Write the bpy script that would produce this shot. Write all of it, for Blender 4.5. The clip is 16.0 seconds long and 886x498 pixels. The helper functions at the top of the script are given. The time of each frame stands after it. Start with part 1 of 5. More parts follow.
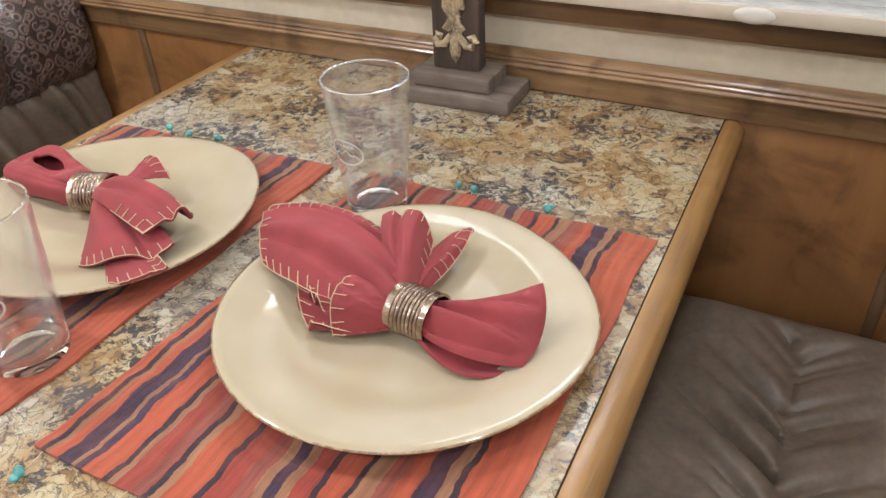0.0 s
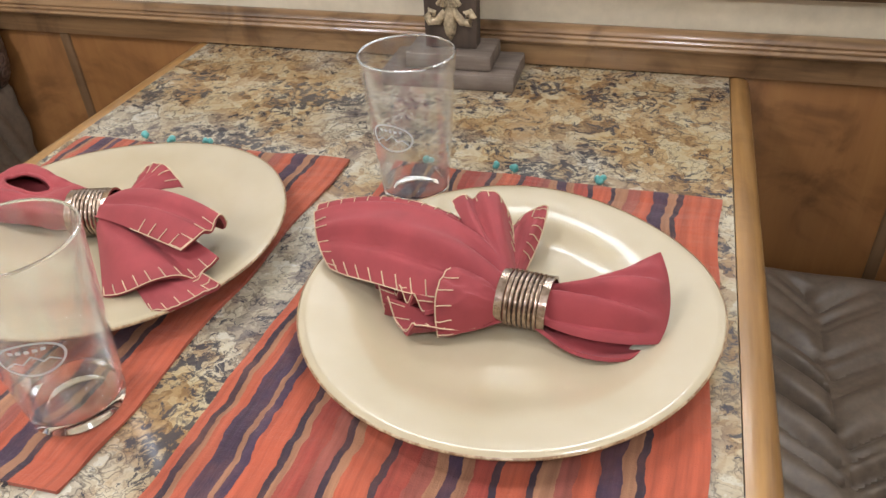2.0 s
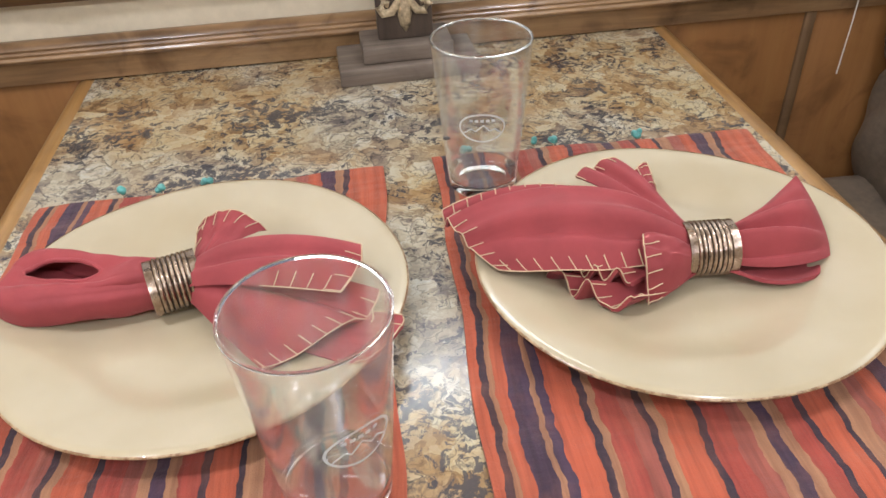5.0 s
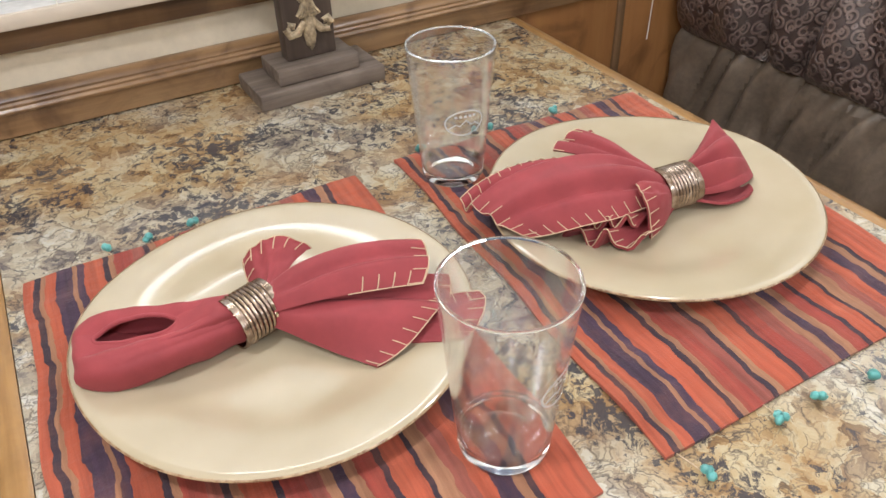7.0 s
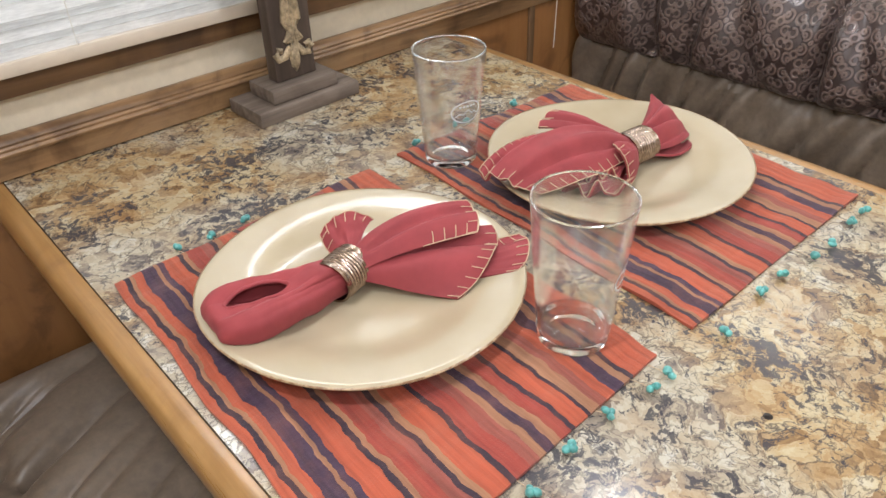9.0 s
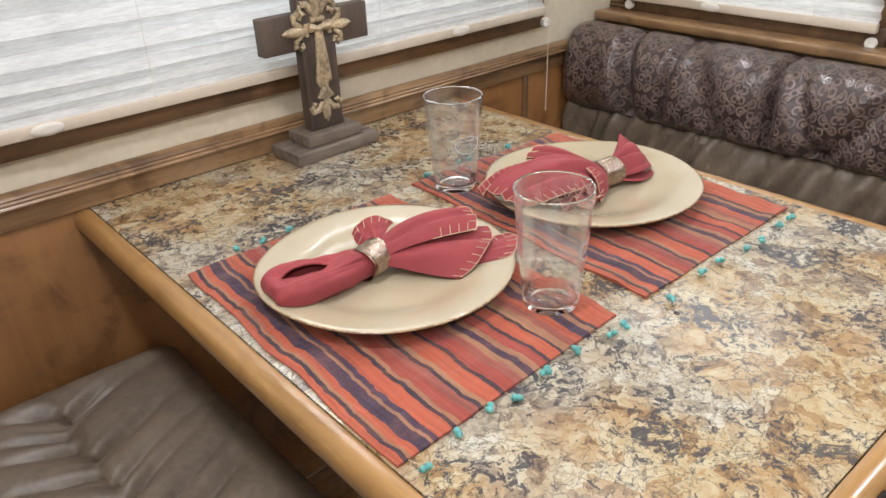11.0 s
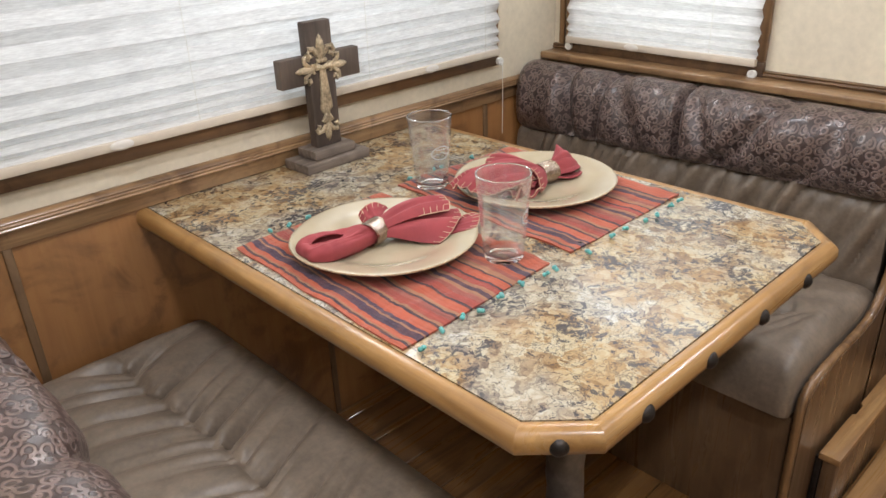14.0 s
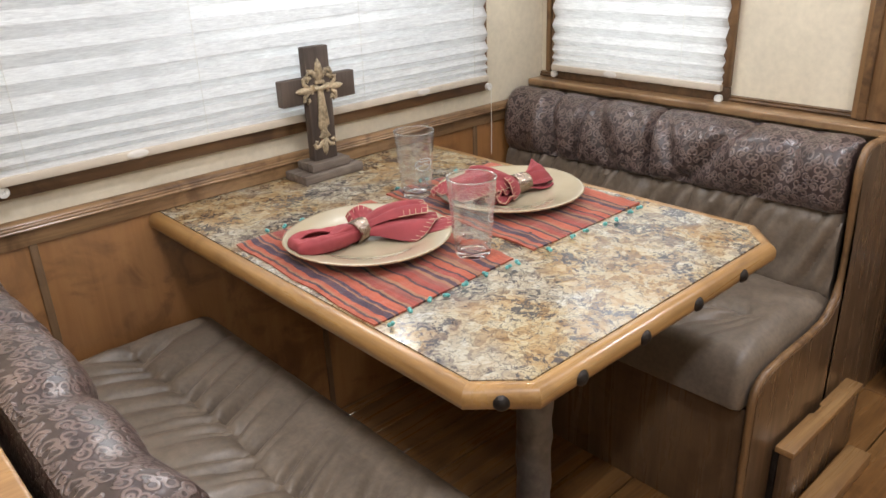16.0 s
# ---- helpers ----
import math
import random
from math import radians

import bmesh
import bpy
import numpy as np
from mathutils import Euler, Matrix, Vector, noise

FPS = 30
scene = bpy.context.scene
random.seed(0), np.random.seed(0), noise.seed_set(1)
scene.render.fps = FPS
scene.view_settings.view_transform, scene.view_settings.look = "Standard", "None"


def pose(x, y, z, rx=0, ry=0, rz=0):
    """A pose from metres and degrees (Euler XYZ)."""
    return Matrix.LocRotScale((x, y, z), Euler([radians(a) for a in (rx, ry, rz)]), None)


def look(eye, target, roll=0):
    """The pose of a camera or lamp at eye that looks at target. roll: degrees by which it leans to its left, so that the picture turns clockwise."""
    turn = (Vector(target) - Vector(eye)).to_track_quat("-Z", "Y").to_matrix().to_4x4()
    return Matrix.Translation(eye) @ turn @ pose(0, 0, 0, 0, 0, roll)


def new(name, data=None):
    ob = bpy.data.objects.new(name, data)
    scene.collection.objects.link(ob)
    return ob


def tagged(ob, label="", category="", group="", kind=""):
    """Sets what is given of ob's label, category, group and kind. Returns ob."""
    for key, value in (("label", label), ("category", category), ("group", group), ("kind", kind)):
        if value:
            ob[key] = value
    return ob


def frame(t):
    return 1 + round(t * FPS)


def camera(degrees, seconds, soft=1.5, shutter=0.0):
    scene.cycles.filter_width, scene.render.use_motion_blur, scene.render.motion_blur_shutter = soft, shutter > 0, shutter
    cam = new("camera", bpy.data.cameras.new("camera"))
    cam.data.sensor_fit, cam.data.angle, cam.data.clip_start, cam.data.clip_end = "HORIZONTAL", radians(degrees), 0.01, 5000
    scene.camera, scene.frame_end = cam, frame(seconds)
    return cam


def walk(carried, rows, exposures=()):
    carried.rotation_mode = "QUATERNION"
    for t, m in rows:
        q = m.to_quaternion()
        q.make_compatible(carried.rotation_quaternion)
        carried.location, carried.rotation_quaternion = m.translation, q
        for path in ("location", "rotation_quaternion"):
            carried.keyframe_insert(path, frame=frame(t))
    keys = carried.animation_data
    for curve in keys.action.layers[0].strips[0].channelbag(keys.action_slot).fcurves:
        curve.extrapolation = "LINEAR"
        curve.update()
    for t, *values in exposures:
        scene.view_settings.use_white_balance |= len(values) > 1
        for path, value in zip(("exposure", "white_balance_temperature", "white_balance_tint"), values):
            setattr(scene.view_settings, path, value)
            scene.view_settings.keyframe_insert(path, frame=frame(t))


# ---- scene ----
cam = camera(60.6, 16.0)
PATH = [
    (0, (0.872, -0.985, 1.199), (0.091, 0.455, 0.052), -3.0),
    (0.5, (0.822, -1.007, 1.193), (0.102, 0.463, 0.044), -3.0),
    (1, (0.777, -1.019, 1.183), (0.127, 0.479, 0.028), -3.0),
    (1.5, (0.745, -1.015, 1.162), (0.162, 0.506, 0.002), -3.1),
    (2, (0.692, -1.01, 1.164), (0.19, 0.536, -0.001), -3.2),
    (2.5, (0.639, -1.003, 1.163), (0.255, 0.572, -0.009), -3.3),
    (3, (0.596, -1.003, 1.157), (0.321, 0.588, -0.022), -3.2),
    (3.5, (0.546, -1.001, 1.16), (0.363, 0.598, -0.027), -3.3),
    (4, (0.481, -1.008, 1.156), (0.408, 0.598, -0.035), -3.3),
    (4.5, (0.414, -1.014, 1.154), (0.457, 0.586, -0.044), -3.2),
    (4.7, (0.386, -1.015, 1.156), (0.48, 0.582, -0.044), -3.1),
    (6.8, (0.128, -1.015, 1.198), (0.83, 0.41, -0.018), -1.8),
    (7, (0.102, -1.007, 1.203), (0.858, 0.389, -0.013), -1.8),
    (7.5, (0.039, -0.997, 1.206), (0.943, 0.305, -0.014), -1.7),
    (8, (-0.025, -0.993, 1.209), (0.973, 0.236, -0.013), -1.5),
    (8.5, (-0.09, -1.01, 1.219), (0.947, 0.194, 0.004), -1.5),
    (9, (-0.137, -1.044, 1.235), (0.933, 0.195, 0.087), -1.7),
    (9.2, (-0.155, -1.058, 1.242), (0.924, 0.198, 0.121), -1.8),
    (11.3, (-0.307, -1.252, 1.251), (0.831, 0.099, 0.313), -2.4),
    (11.5, (-0.319, -1.272, 1.253), (0.818, 0.083, 0.319), -2.4),
    (12, (-0.361, -1.303, 1.26), (0.771, 0.054, 0.324), -2.4),
    (12.5, (-0.421, -1.319, 1.262), (0.714, 0.044, 0.338), -2.4),
    (13, (-0.479, -1.373, 1.278), (0.664, -0.01, 0.363), -2.6),
    (13.5, (-0.519, -1.433, 1.297), (0.669, -0.105, 0.389), -2.7),
    (14, (-0.553, -1.484, 1.324), (0.678, -0.166, 0.46), -2.4),
    (14.5, (-0.582, -1.526, 1.328), (0.671, -0.192, 0.521), -2.4),
    (15, (-0.595, -1.582, 1.324), (0.664, -0.242, 0.537), -2.3),
    (15.5, (-0.606, -1.622, 1.32), (0.65, -0.276, 0.537), -2.3),
    (16, (-0.613, -1.656, 1.321), (0.615, -0.284, 0.542), -2.3),
]
walk(cam, [(t, look(eye, target, roll)) for t, eye, target, roll in PATH])

# ---- light ----
EXPO = 0.0
world = bpy.data.worlds.new("sky")
scene.world = world
world.use_nodes = True
wn = world.node_tree.nodes
sky = wn.new("ShaderNodeTexSky")
sky.sky_type, sky.sun_disc = "NISHITA", False
sky.sun_elevation, sky.sun_rotation = radians(50), radians(160)
world.node_tree.links.new(sky.outputs[0], wn["Background"].inputs[0])
wn["Background"].inputs[1].default_value = 0.1
scene.view_settings.exposure = EXPO


def area(name, m, sx, sy, watts, colour, shape="RECTANGLE"):
    lamp = bpy.data.lights.new(name, "AREA")
    lamp.shape, lamp.size, lamp.size_y, lamp.energy, lamp.color = shape, sx, sy, watts, colour
    ob = new(name, lamp)
    ob.matrix_world = m
    return ob


DAY = (0.90, 0.96, 1.0)
WARM = (0.945, 0.97, 1.06)
# daylight behind the blinds; brighter lamps added unseen above them for plate highlights
area("window_light", look((0.38, 0.10, 1.10), (0.38, -1, 1.10)), 1.36, 0.42, 2.2, DAY)
area("window_light", look((0.50, 0.10, 1.465), (0.50, -1, 1.465)), 0.60, 0.29, 5.8, DAY)
area("window_light", look((1.40, -0.36, 1.10), (0.4, -0.36, 1.10)), 0.54, 0.42, 1.7, DAY)
area("window_light", look((1.40, -0.36, 1.465), (0.4, -0.36, 1.465)), 0.53, 0.29, 1.3, DAY)
# unseen ceiling lamps, placed to brighten the seats and fill from the aisle
LAMPS = [(0.92, -0.45, 4.3), (-0.30, -0.72, 9.8), (0.75, -1.55, 7.0), (-0.20, -1.75, 9.5), (-1.1, -1.75, 9.0), (1.75, -1.75, 13.0)]
for lx, ly, watts in LAMPS:
    area("assumed_lamp_glow", look((lx, ly, 1.972), (lx, ly, 0)), 0.11, 0.11, watts, WARM, "DISK")

# ---- materials ----
def material(name):
    m = bpy.data.materials.new(name)
    m.use_nodes = True
    return m, m.node_tree.nodes, m.node_tree.links, m.node_tree.nodes["Principled BSDF"]


def node(ns, kind, **values):
    n = ns.new(kind)
    for key, value in values.items():
        n.inputs[key].default_value = value
    return n


def coords(ns, ls, scale=(1, 1, 1), out="Object"):
    tc = ns.new("ShaderNodeTexCoord")
    mp = ns.new("ShaderNodeMapping")
    mp.inputs["Scale"].default_value = scale
    ls.new(tc.outputs[out], mp.inputs["Vector"])
    return mp.outputs["Vector"]


def noisy(ns, ls, vec, scale, detail=4.0, rough=0.55, distort=0.0):
    n = node(ns, "ShaderNodeTexNoise", Scale=scale, Detail=detail, Roughness=rough, Distortion=distort)
    ls.new(vec, n.inputs["Vector"])
    return n


def ramp(ns, ls, fac, stops, mode="LINEAR"):
    r = ns.new("ShaderNodeValToRGB")
    r.color_ramp.interpolation = mode
    els = r.color_ramp.elements
    while len(els) < len(stops):
        els.new(0.5)
    for e, (p, c) in zip(els, stops):
        e.position = p
        e.color = (*c, 1) if len(c) == 3 else c
    ls.new(fac, r.inputs["Fac"])
    return r.outputs["Color"]


def mixed(ns, ls, fac, a, b, mode="MIX"):
    n = ns.new("ShaderNodeMix")
    n.data_type, n.blend_type = "RGBA", mode
    for value, socket in ((fac, n.inputs[0]), (a, n.inputs[6]), (b, n.inputs[7])):
        if hasattr(value, "links"):
            ls.new(value, socket)
        elif isinstance(value, tuple):
            socket.default_value = (*value, 1)
        else:
            socket.default_value = value
    return n.outputs[2]


def bumped(ns, ls, bsdf, height, strength, distance):
    b = node(ns, "ShaderNodeBump", Strength=strength, Distance=distance)
    ls.new(height, b.inputs["Height"])
    ls.new(b.outputs[0], bsdf.inputs["Normal"])


def calc(ns, ls, op, a, b=0.0):
    n = ns.new("ShaderNodeMath")
    n.operation = op
    for value, socket in ((a, n.inputs[0]), (b, n.inputs[1])):
        if hasattr(value, "links"):
            ls.new(value, socket)
        else:
            socket.default_value = value
    return n.outputs[0]


def wood(name, dark, mid, light, along=0, rough=0.34, knots=0.5, rand=0.0, grain=0.6):
    """Stained alder with grain along one axis, darker streaks and a few knots."""
    m, ns, ls, b = material(name)
    sc = [26.0, 26.0, 26.0]
    sc[along] = 1.6
    v = coords(ns, ls, tuple(sc))
    if rand:
        info = ns.new("ShaderNodeObjectInfo")
        add = ns.new("ShaderNodeVectorMath")
        comb = ns.new("ShaderNodeCombineXYZ")
        ls.new(calc(ns, ls, "MULTIPLY", info.outputs["Random"], 40.0), comb.inputs[0])
        ls.new(calc(ns, ls, "MULTIPLY", info.outputs["Random"], 17.0), comb.inputs[1])
        ls.new(v, add.inputs[0])
        ls.new(comb.outputs[0], add.inputs[1])
        v = add.outputs[0]
    g = noisy(ns, ls, v, 1.0, 6, 0.62, 0.6)
    fine = noisy(ns, ls, v, 5.0, 4, 0.6)
    blot = noisy(ns, ls, coords(ns, ls, (4.2, 4.2, 4.2)), 1.9, 4, 0.6, 1.2)
    c = ramp(ns, ls, g.outputs["Fac"], [(0.28, dark), (0.5, mid), (0.72, light)])
    f = ramp(ns, ls, fine.outputs["Fac"], [(0.35, (0.72, 0.70, 0.68)), (0.62, (1, 1, 1))])
    c = mixed(ns, ls, grain, c, f, "MULTIPLY")
    k = ramp(ns, ls, blot.outputs["Fac"], [(0.34, (0.36, 0.30, 0.27)), (0.50, (0.95, 0.94, 0.93)), (0.75, (1.1, 1.08, 1.05))])
    c = mixed(ns, ls, knots, c, k, "MULTIPLY")
    ls.new(c, b.inputs["Base Color"])
    rr = ramp(ns, ls, g.outputs["Fac"], [(0.3, (rough + 0.12,) * 3), (0.7, (rough - 0.04,) * 3)])
    ls.new(rr, b.inputs["Roughness"])
    b.inputs["Coat Weight"].default_value, b.inputs["Coat Roughness"].default_value = 0.35 if rough < 0.5 else 0.0, 0.16
    bumped(ns, ls, b, fine.outputs["Fac"], 0.12, 0.002)
    return m


W_RAIL = wood("rail_wood", (0.105, 0.060, 0.030), (0.29, 0.168, 0.080), (0.40, 0.255, 0.130), 0, 0.36, 0.75)
W_RAIL_Y = wood("rail_wood_y", (0.105, 0.060, 0.030), (0.29, 0.168, 0.080), (0.40, 0.255, 0.130), 1, 0.3, 0.6)
W_RAIL_Z = wood("rail_wood_z", (0.10, 0.055, 0.025), (0.24, 0.13, 0.055), (0.32, 0.19, 0.09), 2, 0.36, 0.6)
W_FRAME = wood("frame_wood", (0.075, 0.040, 0.018), (0.16, 0.085, 0.036), (0.24, 0.135, 0.058), 0, 0.4, 0.7)
W_FRAME_Y = wood("frame_wood_y", (0.07, 0.040, 0.018), (0.14, 0.075, 0.034), (0.2, 0.115, 0.05), 1, 0.4, 0.6)
W_EDGE_X = wood("edge_wood_x", (0.22, 0.11, 0.036), (0.355, 0.19, 0.064), (0.45, 0.26, 0.098), 0, 0.28, 0.3)
W_EDGE_Y = wood("edge_wood_y", (0.22, 0.11, 0.036), (0.355, 0.19, 0.064), (0.45, 0.26, 0.098), 1, 0.28, 0.3)
W_PANEL = wood("panel_wood", (0.235, 0.105, 0.035), (0.275, 0.125, 0.042), (0.31, 0.148, 0.052), 2, 0.36, 0.6, 0.0, 0.15)
W_BENCH = wood("bench_wood", (0.092, 0.052, 0.026), (0.142, 0.082, 0.042), (0.182, 0.108, 0.056), 2, 0.26, 0.5, 0.0, 0.3)
W_BATTEN = wood("batten_wood", (0.09, 0.05, 0.024), (0.15, 0.085, 0.04), (0.19, 0.11, 0.055), 2, 0.4, 0.4)
W_CAP = wood("cap_wood", (0.22, 0.11, 0.04), (0.38, 0.21, 0.085), (0.50, 0.30, 0.13), 0, 0.25, 0.3)
W_FLOOR = wood("floor_wood", (0.12, 0.052, 0.017), (0.25, 0.12, 0.04), (0.33, 0.17, 0.06), 0, 0.25, 0.6, 1.0)
W_CROSS = wood("cross_wood", (0.045, 0.030, 0.022), (0.085, 0.060, 0.045), (0.13, 0.095, 0.072), 2, 0.62, 0.3)
W_BASE = wood("base_wood", (0.085, 0.064, 0.048), (0.185, 0.145, 0.115), (0.255, 0.205, 0.165), 0, 0.62, 0.4, 0.0, 1.0)


def laminate():
    m, ns, ls, b = material("stone_laminate")
    v = coords(ns, ls)
    def warped(scale, amount, src):
        n = noisy(ns, ls, src, scale, 4, 0.62)
        off = ns.new("ShaderNodeVectorMath")
        off.operation = "MULTIPLY_ADD"
        ls.new(n.outputs["Color"], off.inputs[0])
        off.inputs[1].default_value = (amount, amount, amount)
        ls.new(src, off.inputs[2])
        return off.outputs[0]
    w = warped(60.0, 0.022, warped(12.0, 0.05, v))
    def chips(scale):
        vo = node(ns, "ShaderNodeTexVoronoi", Scale=scale, Randomness=1.0)
        ls.new(w, vo.inputs["Vector"])
        cell = ns.new("ShaderNodeSeparateColor")
        ls.new(vo.outputs["Color"], cell.inputs[0])
        return cell.outputs
    big = noisy(ns, ls, w, 5.5, 3, 0.5, 0.5)
    mid = noisy(ns, ls, w, 22.0, 6, 0.7, 0.2)
    a, d = chips(46.0), chips(120.0)
    s = calc(ns, ls, "ADD", calc(ns, ls, "MULTIPLY", a[0], 0.30), calc(ns, ls, "MULTIPLY", d[0], 0.16))
    s = calc(ns, ls, "ADD", s, calc(ns, ls, "MULTIPLY", mid.outputs["Fac"], 0.56))
    warm = ramp(ns, ls, s, [(0.26, (0.13, 0.075, 0.036)), (0.36, (0.30, 0.18, 0.080)), (0.46, (0.42, 0.28, 0.135)), (0.56, (0.49, 0.37, 0.205)), (0.66, (0.54, 0.445, 0.275)), (0.80, (0.58, 0.50, 0.345))])
    cool = ramp(ns, ls, s, [(0.26, (0.09, 0.082, 0.085)), (0.36, (0.24, 0.20, 0.165)), (0.46, (0.39, 0.33, 0.24)), (0.56, (0.50, 0.44, 0.325)), (0.66, (0.56, 0.51, 0.405)), (0.80, (0.60, 0.58, 0.52))])
    c = mixed(ns, ls, ramp(ns, ls, big.outputs["Fac"], [(0.42, (0, 0, 0)), (0.58, (1, 1, 1))]), warm, cool)
    # rusty clouds
    rust = noisy(ns, ls, w, 9.0, 5, 0.62)
    c = mixed(ns, ls, calc(ns, ls, "MULTIPLY", ramp(ns, ls, rust.outputs["Fac"], [(0.54, (0, 0, 0)), (0.68, (1, 1, 1))]), 0.42), c, (0.36, 0.19, 0.072))
    # thin dark veins, two sizes, that come and go
    for scale, width, seed, dark in ((40.0, 0.045, 14.0, 0.85), (105.0, 0.10, 22.0, 0.7)):
        ve = node(ns, "ShaderNodeTexVoronoi", Scale=scale)
        ve.feature = "DISTANCE_TO_EDGE"
        ls.new(w, ve.inputs["Vector"])
        vein = ramp(ns, ls, ve.outputs["Distance"], [(0.0, (1, 1, 1)), (width, (0, 0, 0))])
        spots = noisy(ns, ls, w, seed, 4, 0.65)
        where = ramp(ns, ls, spots.outputs["Fac"], [(0.45, (0, 0, 0)), (0.56, (1, 1, 1))])
        c = mixed(ns, ls, calc(ns, ls, "MULTIPLY", calc(ns, ls, "MULTIPLY", vein, where), dark), c, (0.055, 0.045, 0.045))
    # blue-black mineral flecks in drifts
    fleck = noisy(ns, ls, w, 92.0, 5, 0.7)
    drift = noisy(ns, ls, w, 10.0, 4, 0.6)
    both = calc(ns, ls, "ADD", calc(ns, ls, "MULTIPLY", fleck.outputs["Fac"], 0.62), calc(ns, ls, "MULTIPLY", drift.outputs["Fac"], 0.46))
    c = mixed(ns, ls, calc(ns, ls, "MULTIPLY", ramp(ns, ls, both, [(0.582, (0, 0, 0)), (0.604, (1, 1, 1))]), 0.88), c, (0.042, 0.043, 0.056))
    grain = noisy(ns, ls, v, 420.0, 2, 0.6)
    c = mixed(ns, ls, 0.8, c, ramp(ns, ls, grain.outputs["Fac"], [(0.3, (0.74, 0.73, 0.72)), (0.62, (0.835, 0.835, 0.85))]), "MULTIPLY")
    ls.new(c, b.inputs["Base Color"])
    b.inputs["Roughness"].default_value = 0.17
    b.inputs["Coat Weight"].default_value = 0.3
    b.inputs["Coat Roughness"].default_value = 0.12
    fine = noisy(ns, ls, v, 130.0, 2, 0.5)
    bumped(ns, ls, b, fine.outputs["Fac"], 0.06, 0.001)
    return m


LAMINATE = laminate()


def plain(name, colour, rough, metal=0.0, vary=0.12, scale=30.0, bump=0.05, dist=0.001, coat=0.0):
    m, ns, ls, b = material(name)
    v = coords(ns, ls)
    n1 = noisy(ns, ls, v, scale, 5, 0.6)
    n2 = noisy(ns, ls, v, scale * 0.15, 3, 0.5)
    s = calc(ns, ls, "ADD", calc(ns, ls, "MULTIPLY", n1.outputs["Fac"], 0.5), calc(ns, ls, "MULTIPLY", n2.outputs["Fac"], 0.5))
    lo = tuple(max(0.0, x * (1 - 2 * vary)) for x in colour)
    hi = tuple(min(1.0, x * (1 + 2 * vary)) for x in colour)
    ls.new(ramp(ns, ls, s, [(0.3, lo), (0.7, hi)]), b.inputs["Base Color"])
    b.inputs["Roughness"].default_value, b.inputs["Metallic"].default_value = rough, metal
    b.inputs["Coat Weight"].default_value = coat
    bumped(ns, ls, b, n1.outputs["Fac"], bump, dist)
    return m


WALLPAPER = plain("wallpaper", (0.66, 0.585, 0.45), 0.75, 0, 0.06, 60, 0.25, 0.001)
CEILING = plain("ceiling_vinyl", (0.72, 0.69, 0.62), 0.7, 0, 0.05, 40)
LEATHER = plain("taupe_leather", (0.182, 0.140, 0.103), 0.42, 0, 0.16, 90, 0.3, 0.0015)
DARK = plain("dark_iron", (0.035, 0.028, 0.024), 0.42, 0.7, 0.3, 120, 0.5, 0.002)
LEGMAT = plain("leg_leather", (0.16, 0.135, 0.118), 0.4, 0.0, 0.3, 40, 0.4, 0.003)
PLASTIC = plain("white_plastic", (0.75, 0.73, 0.68), 0.35, 0, 0.04)
RAILCREAM = plain("blind_rail_paint", (0.60, 0.52, 0.42), 0.5, 0, 0.05)
CORD = plain("cord", (0.7, 0.67, 0.6), 0.8, 0, 0.08, 400)
TURQ = plain("turquoise_bead", (0.10, 0.34, 0.315), 0.35, 0, 0.35, 160, 0.2, 0.001)
SOFA = plain("dark_upholstery", (0.05, 0.036, 0.028), 0.5, 0, 0.2, 50)
ORNAMENT = plain("aged_gold", (0.40, 0.32, 0.21), 0.36, 0.35, 0.48, 170, 0.6, 0.002)
THREAD = plain("cream_thread", (0.54, 0.40, 0.26), 0.8, 0, 0.12, 300)
FROST = plain("etched_glass", (0.85, 0.87, 0.88), 0.6, 0, 0.03, 200)
FROST.node_tree.nodes["Principled BSDF"].inputs["Alpha"].default_value = 0.45


def ceramic():
    m, ns, ls, b = material("cream_glaze")
    v = coords(ns, ls)
    n = noisy(ns, ls, v, 14.0, 3, 0.5)
    c = ramp(ns, ls, n.outputs["Fac"], [(0.3, (0.400, 0.332, 0.218)), (0.7, (0.442, 0.374, 0.260))])
    ls.new(c, b.inputs["Base Color"])
    b.inputs["Roughness"].default_value = 0.12
    b.inputs["Coat Weight"].default_value = 0.5
    b.inputs["Coat Roughness"].default_value = 0.04
    bumped(ns, ls, b, n.outputs["Fac"], 0.12, 0.004)
    return m


def rim_glaze():
    m, ns, ls, b = material("worn_rim_glaze")
    n = noisy(ns, ls, coords(ns, ls), 130.0, 4, 0.7)
    ls.new(ramp(ns, ls, n.outputs["Fac"], [(0.40, (0.20, 0.105, 0.05)), (0.60, (0.44, 0.31, 0.18))]), b.inputs["Base Color"])
    b.inputs["Roughness"].default_value = 0.3
    return m


CERAMIC, RIMGLAZE = ceramic(), rim_glaze()


def cloth(name, colour, weave=900.0, sheen=0.35):
    m, ns, ls, b = material(name)
    v = coords(ns, ls)
    n = noisy(ns, ls, v, 25.0, 4, 0.6)
    w = noisy(ns, ls, v, weave, 2, 0.6)
    lo, hi = tuple(x * 0.85 for x in colour), tuple(min(1, x * 1.15) for x in colour)
    ls.new(ramp(ns, ls, n.outputs["Fac"], [(0.3, lo), (0.7, hi)]), b.inputs["Base Color"])
    b.inputs["Roughness"].default_value = 0.78
    b.inputs["Sheen Weight"].default_value = sheen
    b.inputs["Sheen Roughness"].default_value = 0.5
    b.inputs["Sheen Tint"].default_value = (0.9, 0.5, 0.5, 1)
    bumped(ns, ls, b, w.outputs["Fac"], 0.15, 0.0006)
    return m


NAPKIN = cloth("red_napkin_cloth", (0.262, 0.036, 0.041), sheen=0.12)


